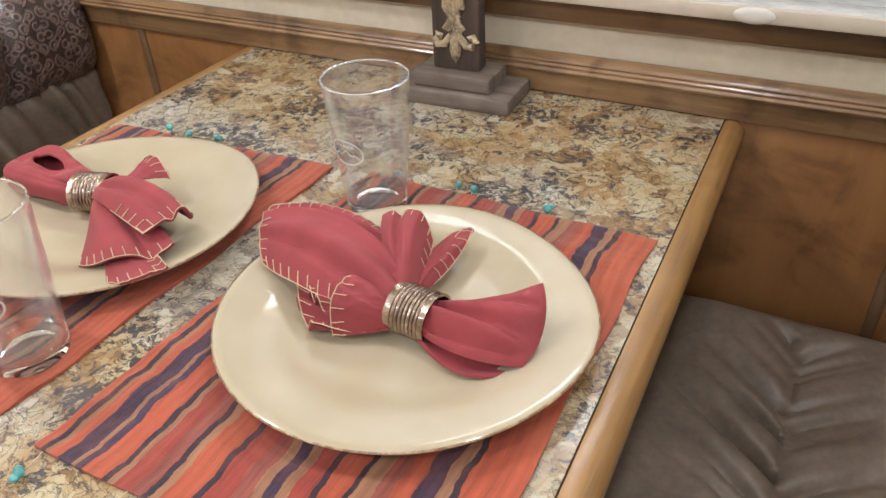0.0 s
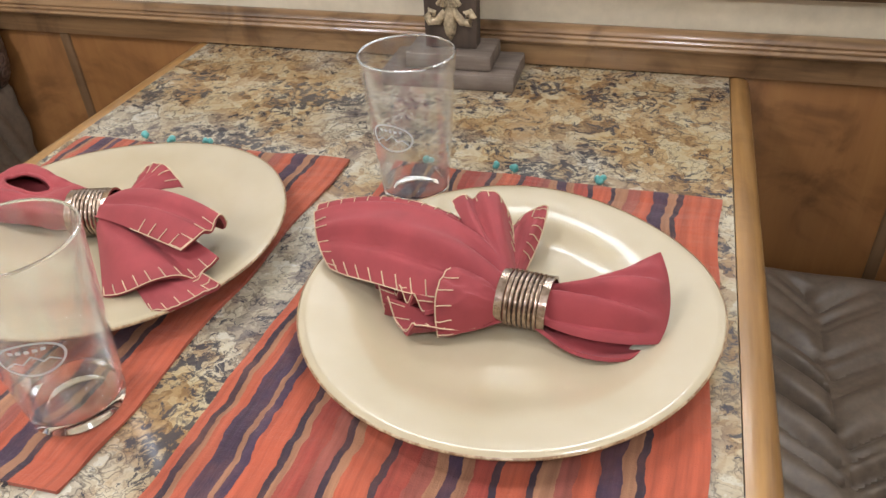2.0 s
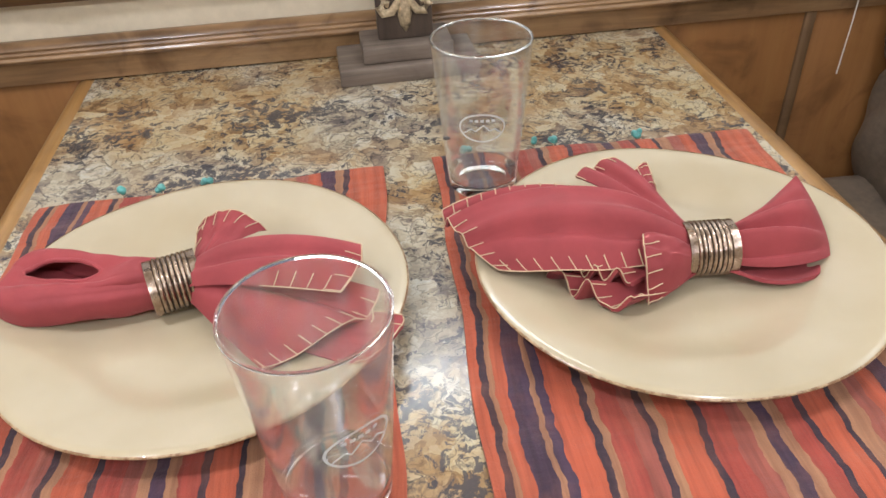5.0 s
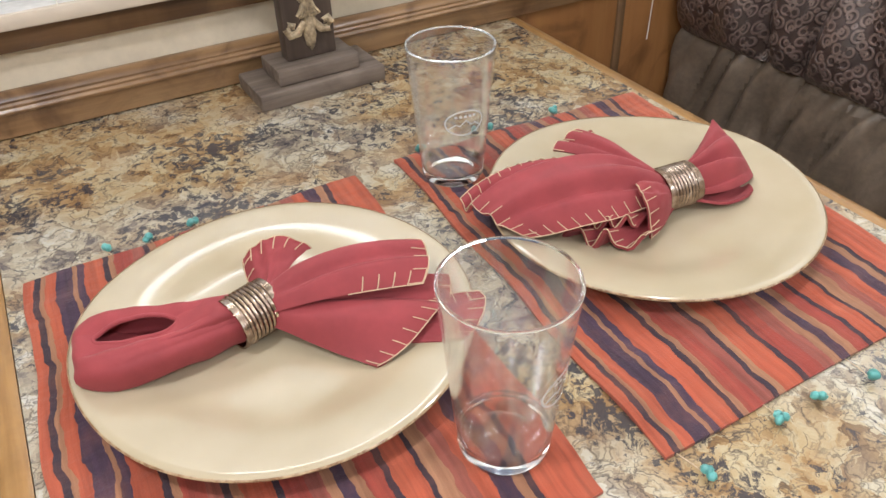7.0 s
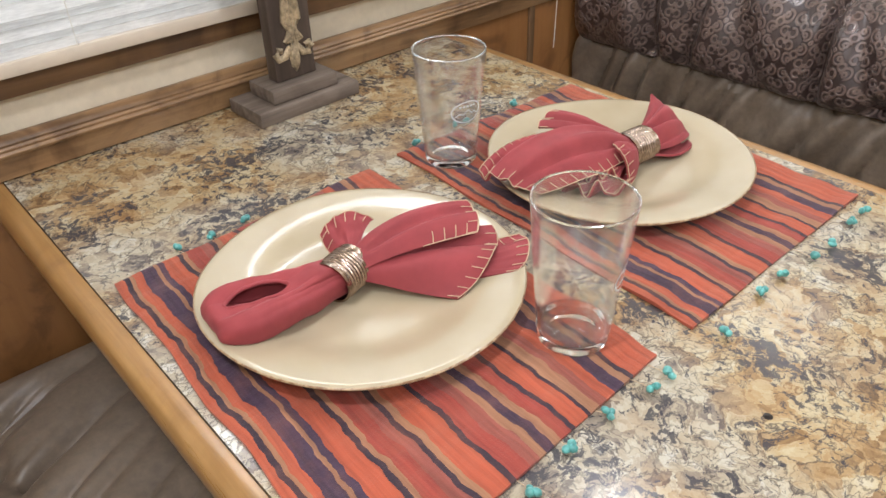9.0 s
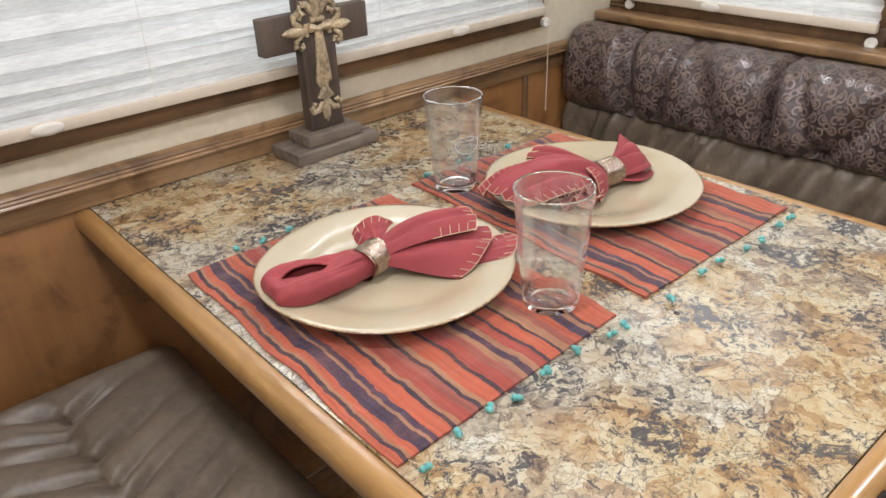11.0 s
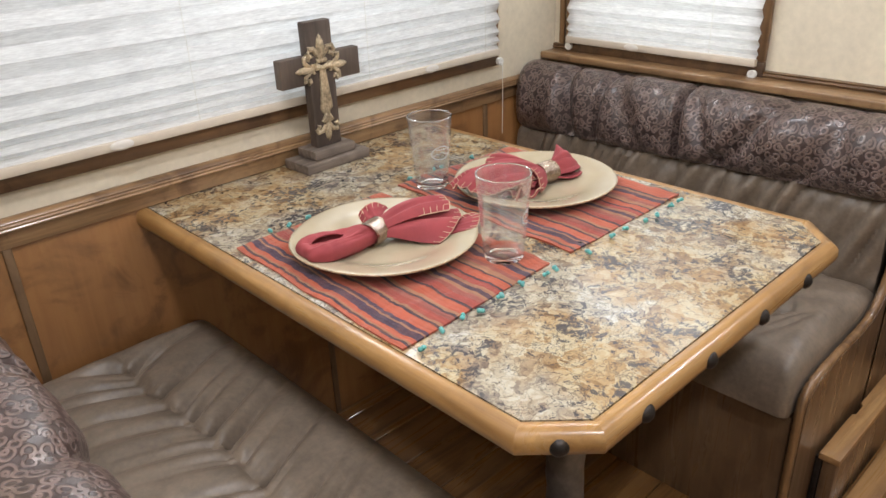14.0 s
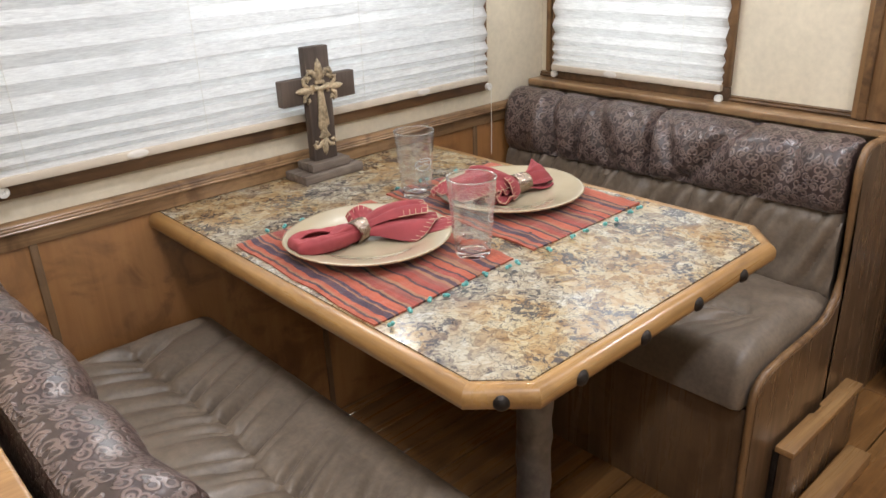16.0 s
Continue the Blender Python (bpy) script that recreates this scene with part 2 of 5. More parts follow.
def stripes():
    """Hand-woven stripes across the mat's width, with slub and faded patches."""
    m, ns, ls, b = material("striped_weave")
    tc = ns.new("ShaderNodeTexCoord")
    sep = ns.new("ShaderNodeSeparateXYZ")
    ls.new(tc.outputs["UV"], sep.inputs[0])
    wob = noisy(ns, ls, tc.outputs["UV"], 7.0, 3, 0.5)
    u = calc(ns, ls, "ADD", sep.outputs[0], calc(ns, ls, "MULTIPLY", calc(ns, ls, "SUBTRACT", wob.outputs["Fac"], 0.5), 0.03))
    mq = ns.new("ShaderNodeMapping")
    mq.inputs["Scale"].default_value = (2.5, 15, 1)
    ls.new(tc.outputs["UV"], mq.inputs["Vector"])
    pucker = noisy(ns, ls, mq.outputs[0], 1.0, 3, 0.55)
    u = calc(ns, ls, "ADD", u, calc(ns, ls, "MULTIPLY", calc(ns, ls, "SUBTRACT", pucker.outputs["Fac"], 0.5), 0.034))
    O, R, P, T, K, M = (0.385, 0.078, 0.034), (0.28, 0.042, 0.027), (0.046, 0.022, 0.046), (0.30, 0.145, 0.075), (0.030, 0.015, 0.026), (0.25, 0.066, 0.046)
    seq = [(0, O), (.022, K), (.036, T), (.05, O), (.078, P), (.118, T), (.132, P), (.150, O), (.205, K), (.219, T), (.235, R), (.285, M), (.315, K), (.329, T), (.35, O),
           (.41, K), (.424, R), (.47, M), (.505, T), (.53, P), (.556, T), (.58, R), (.62, K), (.633, O), (.69, K), (.703, T), (.735, M), (.77, O), (.81, P), (.85, T), (.875, K), (.89, O)]
    c = ramp(ns, ls, u, seq, "CONSTANT")
    mp = ns.new("ShaderNodeMapping")
    mp.inputs["Scale"].default_value = (60, 4, 1)
    ls.new(tc.outputs["UV"], mp.inputs["Vector"])
    streak = noisy(ns, ls, mp.outputs[0], 1.0, 4, 0.6)
    c = mixed(ns, ls, 0.8, c, ramp(ns, ls, streak.outputs["Fac"], [(0.3, (0.55, 0.48, 0.46)), (0.65, (1.12, 1.1, 1.08))]), "MULTIPLY")
    fade = noisy(ns, ls, tc.outputs["UV"], 9.0, 4, 0.6)
    c = mixed(ns, ls, calc(ns, ls, "MULTIPLY", ramp(ns, ls, fade.outputs["Fac"], [(0.45, (0, 0, 0)), (0.75, (1, 1, 1))]), 0.25), c, (0.36, 0.13, 0.07))
    ls.new(c, b.inputs["Base Color"])
    b.inputs["Roughness"].default_value = 0.85
    b.inputs["Sheen Weight"].default_value = 0.15
    wv = noisy(ns, ls, coords(ns, ls), 700.0, 2, 0.6)
    hh = calc(ns, ls, "ADD", calc(ns, ls, "MULTIPLY", wv.outputs["Fac"], 0.12), calc(ns, ls, "ADD", pucker.outputs["Fac"], calc(ns, ls, "MULTIPLY", streak.outputs["Fac"], 0.25)))
    bumped(ns, ls, b, hh, 0.8, 0.005)
    return m


STRIPES = stripes()


def scroll():
    """Embossed scrollwork upholstery: mirrored tiles of rings and arcs, raised lines paler than the ground."""
    m, ns, ls, b = material("scrollwork_upholstery")
    tc = ns.new("ShaderNodeTexCoord")
    warp = noisy(ns, ls, tc.outputs["UV"], 5.0, 2, 0.5)
    off = ns.new("ShaderNodeVectorMath")
    off.operation = "MULTIPLY_ADD"
    ls.new(warp.outputs["Color"], off.inputs[0])
    off.inputs[1].default_value = (0.016, 0.016, 0)
    ls.new(tc.outputs["UV"], off.inputs[2])
    sep = ns.new("ShaderNodeSeparateXYZ")
    ls.new(off.outputs[0], sep.inputs[0])
    tile = 0.043
    u = calc(ns, ls, "DIVIDE", calc(ns, ls, "PINGPONG", sep.outputs[0], tile), tile)
    v = calc(ns, ls, "DIVIDE", calc(ns, ls, "PINGPONG", sep.outputs[1], tile), tile)
    def far(cx, cy):
        dx = calc(ns, ls, "SUBTRACT", u, cx)
        dy = calc(ns, ls, "SUBTRACT", v, cy)
        return calc(ns, ls, "SQRT", calc(ns, ls, "ADD", calc(ns, ls, "MULTIPLY", dx, dx), calc(ns, ls, "MULTIPLY", dy, dy)))
    best = None
    # open curls: centre, radius, and the round gap that opens each one
    for cx, cy, r, gx, gy, gr in ((0.27, 0.27, 0.19, 0.45, 0.12, 0.17), (0.33, 0.24, 0.07, 0.2, 0.2, 0.04), (0.74, 0.70, 0.19, 0.58, 0.86, 0.17), (0.68, 0.74, 0.07, 0.8, 0.7, 0.04),
                                  (0.82, 0.22, 0.15, 0.98, 0.30, 0.12), (0.22, 0.80, 0.15, 0.04, 0.72, 0.12), (0.5, 0.5, 0.13, 0.5, 0.5, 0.01), (1.0, 0.0, 0.10, 0, 0, 0.01), (0.0, 1.0, 0.10, 1, 1, 0.01), (0.0, 0.0, 0.06, 1, 1, 0.01)):
        d = calc(ns, ls, "ABSOLUTE", calc(ns, ls, "SUBTRACT", far(cx, cy), r))
        d = calc(ns, ls, "MAXIMUM", d, calc(ns, ls, "SUBTRACT", gr, far(gx, gy)))
        best = d if best is None else calc(ns, ls, "MINIMUM", best, d)
    line = ramp(ns, ls, best, [(0.032, (1, 1, 1)), (0.068, (0, 0, 0))])
    n = noisy(ns, ls, tc.outputs["UV"], 22.0, 5, 0.65)
    ground = ramp(ns, ls, n.outputs["Fac"], [(0.3, (0.028, 0.016, 0.014)), (0.7, (0.066, 0.040, 0.034))])
    raised = ramp(ns, ls, n.outputs["Fac"], [(0.3, (0.105, 0.070, 0.060)), (0.7, (0.215, 0.150, 0.130))])
    ls.new(mixed(ns, ls, line, ground, raised), b.inputs["Base Color"])
    ls.new(ramp(ns, ls, line, [(0, (0.42,) * 3), (1, (0.30,) * 3)]), b.inputs["Roughness"])
    b.inputs["Coat Weight"].default_value = 0.5
    b.inputs["Coat Roughness"].default_value = 0.30
    bumped(ns, ls, b, line, 0.8, 0.003)
    return m


SCROLL = scroll()


def metal_ring():
    m, ns, ls, b = material("hammered_bronze")
    n = noisy(ns, ls, coords(ns, ls), 160.0, 3, 0.5)
    ls.new(ramp(ns, ls, n.outputs["Fac"], [(0.3, (0.24, 0.17, 0.125)), (0.7, (0.50, 0.40, 0.33))]), b.inputs["Base Color"])
    b.inputs["Metallic"].default_value, b.inputs["Roughness"].default_value = 1.0, 0.24
    bumped(ns, ls, b, n.outputs["Fac"], 0.4, 0.002)
    return m


RINGMETAL = metal_ring()
GROOVE = plain("ring_groove", (0.035, 0.025, 0.02), 0.5, 0.6, 0.3, 200)


def glass():
    """Solid clear glass."""
    m, ns, ls, b = material("clear_glass")
    b.inputs["Base Color"].default_value = (0.995, 0.998, 0.997, 1)
    b.inputs["Roughness"].default_value = 0.0
    b.inputs["IOR"].default_value = 1.45
    b.inputs["Transmission Weight"].default_value = 1.0
    return m


def thin_glass():
    """Thin clear wall: seen straight through, with the gloss of glass on both faces and a faint painted haze."""
    m, ns, ls, b = material("thin_clear_glass")
    ns.remove(b)
    clear = ns.new("ShaderNodeBsdfTransparent")
    clear.inputs[0].default_value = (0.985, 0.99, 0.99, 1)
    gloss = ns.new("ShaderNodeBsdfGlossy")
    gloss.inputs["Roughness"].default_value = 0.10
    gloss.inputs["Color"].default_value = (1, 1, 1, 1)
    facing = node(ns, "ShaderNodeLayerWeight", Blend=0.5)
    mx = ns.new("ShaderNodeMixShader")
    grazing = calc(ns, ls, "POWER", facing.outputs["Facing"], 2.3)
    ls.new(calc(ns, ls, "ADD", calc(ns, ls, "MULTIPLY", grazing, 0.80), 0.05), mx.inputs[0])
    ls.new(clear.outputs[0], mx.inputs[1])
    ls.new(gloss.outputs[0], mx.inputs[2])
    # patchy white haze mixed in to brighten the glass
    pale_haze = ns.new("ShaderNodeBsdfDiffuse")
    pale_haze.inputs[0].default_value = (0.85, 0.88, 0.9, 1)
    haze_patches = noisy(ns, ls, coords(ns, ls, (1, 1, 0.3)), 45.0, 4, 0.6)
    film = ns.new("ShaderNodeMixShader")
    ls.new(ramp(ns, ls, haze_patches.outputs["Fac"], [(0.42, (0.004,) * 3), (0.75, (0.09,) * 3)]), film.inputs[0])
    ls.new(mx.outputs[0], film.inputs[1])
    ls.new(pale_haze.outputs[0], film.inputs[2])
    ls.new(film.outputs[0], ns["Material Output"].inputs[0])
    return m


GLASS, THIN_GLASS = glass(), thin_glass()


def shade():
    """Pleated paper-cloth blind, lit through from behind."""
    m, ns, ls, b = material("pleated_shade")
    v = coords(ns, ls, (9, 9, 75))
    n = noisy(ns, ls, v, 2.2, 5, 0.65)
    fib = noisy(ns, ls, coords(ns, ls, (30, 30, 260)), 2.0, 3, 0.6)
    t = calc(ns, ls, "ADD", calc(ns, ls, "MULTIPLY", n.outputs["Fac"], 0.6), calc(ns, ls, "MULTIPLY", fib.outputs["Fac"], 0.4))
    c = ramp(ns, ls, t, [(0.35, (0.60, 0.585, 0.57)), (0.65, (0.86, 0.85, 0.83))])
    tr = ns.new("ShaderNodeBsdfTranslucent")
    df = ns.new("ShaderNodeBsdfDiffuse")
    mx = ns.new("ShaderNodeMixShader")
    mx.inputs[0].default_value = 0.5
    ls.new(c, tr.inputs[0])
    ls.new(c, df.inputs[0])
    ls.new(df.outputs[0], mx.inputs[1])
    ls.new(tr.outputs[0], mx.inputs[2])
    ls.new(mx.outputs[0], ns["Material Output"].inputs[0])
    return m


SHADE = shade()
CLEARPL = plain("clear_plastic", (0.72, 0.68, 0.62), 0.15, 0, 0.03)

# ---- mesh helpers ----
def mesh_object(name, bm, mat, smooth=True):
    me = bpy.data.meshes.new(name)
    bmesh.ops.recalc_face_normals(bm, faces=bm.faces)
    bm.to_mesh(me)
    bm.free()
    me.materials.append(mat)
    if smooth:
        me.polygons.foreach_set("use_smooth", [True] * len(me.polygons))
        me.set_sharp_from_angle(angle=radians(40))
    return new(name, me)


def part(name, bm, mat, parent, label="", smooth=True):
    ob = mesh_object(name, bm, mat, smooth)
    ob.parent = parent
    if label:
        ob["label"] = label
    return ob


def thing(name, label, category, at=(0, 0, 0), turn=0.0, group="", kind=""):
    ob = new(name)
    ob.empty_display_size = 0.05
    ob.matrix_world = pose(*at, 0, 0, turn)
    return tagged(ob, label, category, group, kind)


def rbox(x0, x1, y0, y1, z0, z1, r=0.003, seg=2, bm=None):
    bm = bm or bmesh.new()
    vs = [bm.verts.new((x, y, z)) for x in (x0, x1) for y in (y0, y1) for z in (z0, z1)]
    fs = [bm.faces.new([vs[i] for i in q]) for q in ((0, 1, 3, 2), (4, 6, 7, 5), (0, 4, 5, 1), (2, 3, 7, 6), (0, 2, 6, 4), (1, 5, 7, 3))]
    if r > 0:
        es = list({e for f in fs for e in f.edges})
        bmesh.ops.bevel(bm, geom=es, offset=r, segments=seg, profile=0.5, affect="EDGES", clamp_overlap=True)
    return bm


def loft(loops, caps=True, uv=False, closed=True):
    """A skin over loops of equal length; with uv, the loop's length and the way between loops in metres."""
    bm = bmesh.new()
    rows = [[bm.verts.new(p) for p in loop] for loop in loops]
    n = len(loops[0])
    layer = bm.loops.layers.uv.new("uv") if uv else None
    us = [0.0]
    for a, b in zip(loops, loops[1:]):
        us.append(us[-1] + (Vector(a[n // 3]) - Vector(b[n // 3])).length)
    mid = loops[len(loops) // 2]
    vs = [0.0]
    for i in range(n):
        vs.append(vs[-1] + (Vector(mid[i]) - Vector(mid[(i + 1) % n])).length)
    for i in range(len(rows) - 1):
        for j in range(n if closed else n - 1):
            k = (j + 1) % n
            f = bm.faces.new((rows[i][j], rows[i][k], rows[i + 1][k], rows[i + 1][j]))
            if uv:
                for lp, (a, b) in zip(f.loops, ((us[i], vs[j]), (us[i], vs[j + 1]), (us[i + 1], vs[j + 1]), (us[i + 1], vs[j]))):
                    lp[layer].uv = (a, b)
    if caps and closed:
        bm.faces.new(rows[0][::-1])
        bm.faces.new(rows[-1])
    return bm


def lathe(profile, segs=48, warp=None, closed=False):
    """Turned about z: profile of (r, z); closed joins its end to its start."""
    loops = []
    for i in range(segs):
        a = 2 * math.pi * i / segs
        loops.append([(r * (warp(a) if warp else 1) * math.cos(a), r * (warp(a) if warp else 1) * math.sin(a), z) for r, z in profile])
    bm = bmesh.new()
    rows = [[bm.verts.new(p) for p in loop] for loop in loops]
    n = len(profile)
    for i in range(segs):
        a, b = rows[i], rows[(i + 1) % segs]
        for j in range(n if closed else n - 1):
            k = (j + 1) % n
            bm.faces.new((a[j], b[j], b[k], a[k]))
    bmesh.ops.remove_doubles(bm, verts=bm.verts, dist=1e-6)
    return bm


def prism(profile, axis, a, b, r=0.0):
    """A flat outline drawn out along x, y or z from a to b."""
    def put(p, s):
        q = list(p)
        q.insert("xyz".index(axis), s)
        return tuple(q)
    bm = loft([[put(p, a) for p in profile], [put(p, b) for p in profile]])
    if r > 0:
        bmesh.ops.recalc_face_normals(bm, faces=bm.faces)
        sharp = [e for e in bm.edges if len(e.link_faces) == 2 and e.calc_face_angle(0) > 0.6]
        bmesh.ops.bevel(bm, geom=sharp, offset=r, segments=2, profile=0.5, affect="EDGES", clamp_overlap=True)
    return bm


def tube(points, r, n=6, bm=None, taper=None, side=None):
    """A round bar along points."""
    bm = bm or bmesh.new()
    pts = [Vector(p) for p in points]
    rows = []
    for i, p in enumerate(pts):
        d = (pts[min(i + 1, len(pts) - 1)] - pts[max(i - 1, 0)]).normalized()
        s = d.cross(Vector((0, 0, 1)) if abs(d.z) < 0.9 else Vector((1, 0, 0))).normalized()
        if side:
            s = d.cross(Vector(side)).normalized()
        t = s.cross(d)
        rr = r * (taper(i / (len(pts) - 1)) if taper else 1)
        rows.append([bm.verts.new(p + rr * (math.cos(2 * math.pi * k / n) * s + math.sin(2 * math.pi * k / n) * t)) for k in range(n)])
    for a, b in zip(rows, rows[1:]):
        for k in range(n):
            bm.faces.new((a[k], a[(k + 1) % n], b[(k + 1) % n], b[k]))
    bm.faces.new(rows[0][::-1])
    bm.faces.new(rows[-1])
    return bm


def blob(centre, radii, bm=None, u=10, v=6, turn=None):
    bm = bm or bmesh.new()
    m = Matrix.Translation(centre) @ (turn or Matrix()) @ Matrix.Diagonal((*radii, 1))
    bmesh.ops.create_uvsphere(bm, u_segments=u, v_segments=v, radius=1, matrix=m)
    return bm


def smoothstep(a, b, x):
    t = max(0.0, min(1.0, (x - a) / (b - a)))
    return t * t * (3 - 2 * t)


def bump1(x, c, w):
    return math.exp(-((x - c) / w) ** 2)


# ---- setting ----
TW, TD, TZ = 0.774, 1.075, 0.75        # table top: width, depth, height
WX, LX = 1.345, -0.60                    # slide-out end walls
floor = mesh_object("floor", rbox(-3.0, 3.4, -2.6, 0.10, -0.06, -0.014, 0), W_FLOOR, False)
tagged(floor, "honey-brown wooden plank floor", "floor", kind="structure")
ceiling = tagged(mesh_object("ceiling", rbox(-3.0, 3.4, -2.6, 0.10, 2.0, 2.05, 0), CEILING, False), "plain pale vinyl ceiling", "ceiling", kind="structure")


def wall_with_opening(name, axis, pos, thick, a0, a1, z0, z1, oa0, oa1, oz0, oz1, mat, label):
    """A wall in one piece round a window opening; axis is the one that the wall runs along."""
    bm = bmesh.new()
    def slab(p0, p1, q0, q1):
        if axis == "x":
            rbox(p0, p1, pos, pos + thick, q0, q1, 0, bm=bm)
        else:
            rbox(pos, pos + thick, p0, p1, q0, q1, 0, bm=bm)
    slab(a0, oa0, z0, z1)
    slab(oa1, a1, z0, z1)
    slab(oa0, oa1, z0, oz0)
    slab(oa0, oa1, oz1, z1)
    return tagged(mesh_object(name, bm, mat, False), label, "wall", kind="structure")


wall_window = wall_with_opening("wall_north", "x", 0.004, 0.06, -0.67, 1.46, 0.0, 2.0, -0.29, 1.038, 0.885, 1.62, WALLPAPER, "cream textured wall with a wide window above wood panelling")
wall_end = wall_with_opening("wall_east", "y", WX, 0.07, -1.06, 0.004, 0.0, 2.0, -0.635, -0.085, 0.875, 1.62, WALLPAPER, "cream textured end wall with a small window")
wall_left = tagged(mesh_object("wall_west", rbox(LX - 0.07, LX, -1.0, 0.004, 0, 2.0, 0), WALLPAPER, False), "plain cream textured end wall behind the bench", "wall", kind="structure")
wall_back = tagged(mesh_object("wall_south", rbox(-3.0, 3.4, -2.6, -2.5, 0, 2.0, 0), WALLPAPER, False), "plain cream wall across the aisle", "wall", kind="structure")
tagged(mesh_object("wall_aisle_west", rbox(-3.0, -2.9, -2.6, 0.1, 0, 2.0, 0), WALLPAPER, False), "plain cream wall closing the aisle", "wall", kind="structure")
tagged(mesh_object("wall_aisle_east", rbox(3.3, 3.4, -2.6, 0.1, 0, 2.0, 0), WALLPAPER, False), "plain cream wall closing the aisle", "wall", kind="structure")
tagged(mesh_object("wall_body_west", rbox(-2.9, LX - 0.07, -1.0, -0.94, 0, 2.0, 0), WALLPAPER, False), "plain cream wall beside the dinette recess", "wall", kind="structure")
tagged(mesh_object("wall_body_east", rbox(WX + 0.07, 3.3, -1.058, -1.0, 0.0, 2.0, 0), W_BENCH, False), "dark wooden wall beyond the dinette recess", "wall", kind="structure")

# panelling below the rail, in boards with battens between
panelling = thing("wall_panelling", "orange-brown stained wood panelling with dark battens", "panelling", kind="structure")
for a, b in ((LX, -0.2765), (-0.2675, 0.3965), (0.4055, 1.0105), (1.0195, WX)):
    part("panel", rbox(a, b, -0.006, 0.002, 0.0, 0.752, 0.0015), W_PANEL, panelling)
for c in (-0.272, 0.401, 1.015):
    part("batten", rbox(c - 0.0085, c + 0.0085, -0.011, 0.0, 0.0, 0.752, 0.003), W_BATTEN, panelling)

# moulded rail that the table butts against
RAIL = [(0.002, 0.752), (-0.012, 0.752), (-0.012, 0.782), (-0.019, 0.784), (-0.0205, 0.788), (-0.017, 0.791), (-0.0185, 0.7945), (-0.0150, 0.797), (-0.0165, 0.800), (-0.012, 0.804), (-0.006, 0.808), (0.002, 0.808)]
rail = thing("rail_trim", "moulded brown wooden rail along the window wall", "trim", kind="structure")
part("rail", prism(RAIL, "x", LX, WX, 0.0008), W_RAIL, rail)
rail2 = thing("sill_trim", "moulded brown wooden ledge behind the bench", "trim", kind="structure")
part("ledge", rbox(WX - 0.075, WX - 0.001, -1.090, 0.0, 0.838, 0.860, 0.005, 3), W_RAIL_Y, rail2)
part("moulding", prism([(WX - 0.001, 0.8605), (WX - 0.012, 0.8605), (WX - 0.015, 0.866), (WX - 0.010, 0.870), (WX - 0.012, 0.874), (WX - 0.001, 0.876)], "y", -1.0, 0.0), W_FRAME_Y, rail2)
rail3 = thing("sill_trim", "moulded brown wooden ledge behind the bench", "trim", kind="structure")
part("ledge", rbox(LX + 0.001, LX + 0.074, -1.06, 0.0, 0.80, 0.848, 0.006, 3), W_CAP, rail3)

# corner posts of the recess
post = thing("corner_post_trim", "tall brown wooden post at the end of the wall", "trim", kind="structure")
part("post", rbox(WX - 0.03, WX + 0.068, -1.078, -0.985, 0.8635, 2.0, 0.006), W_RAIL_Z, post)
part("bead", rbox(WX - 0.036, WX - 0.0305, -1.02, -1.0, 0.864, 2.0, 0.002), W_FRAME, post)


# ---- windows with pleated blinds ----
def pleated(name, length, z0, z1, pitch=0.053, depth=0.015):
    """A zigzag curtain from x = 0 to length, hanging in the plane y = 0."""
    heights = [z0]
    while heights[-1] < z1:
        k = len(heights)
        heights.append(heights[-1] + pitch / 2 * (0.42 + 0.58 * smoothstep(2, 11, k)))
    bm = bmesh.new()
    k = 30
    grid = []
    for i, z in enumerate(heights):
        y = depth * (0.5 if i % 2 else -0.5) * (0.75 + 0.25 * smoothstep(0, 8, i))
        row = []
        for j in range(k + 1):
            x = length * j / k
            row.append(bm.verts.new((x, y + 0.003 * noise.noise((x * 4, i * 0.7, 1.0)), z + 0.003 * noise.noise((x * 3, i, 4.0)))))
        grid.append(row)
    for a, b in zip(grid, grid[1:]):
        for j in range(k):
            bm.faces.new((a[j], a[j + 1], b[j + 1], b[j]))
    return bm


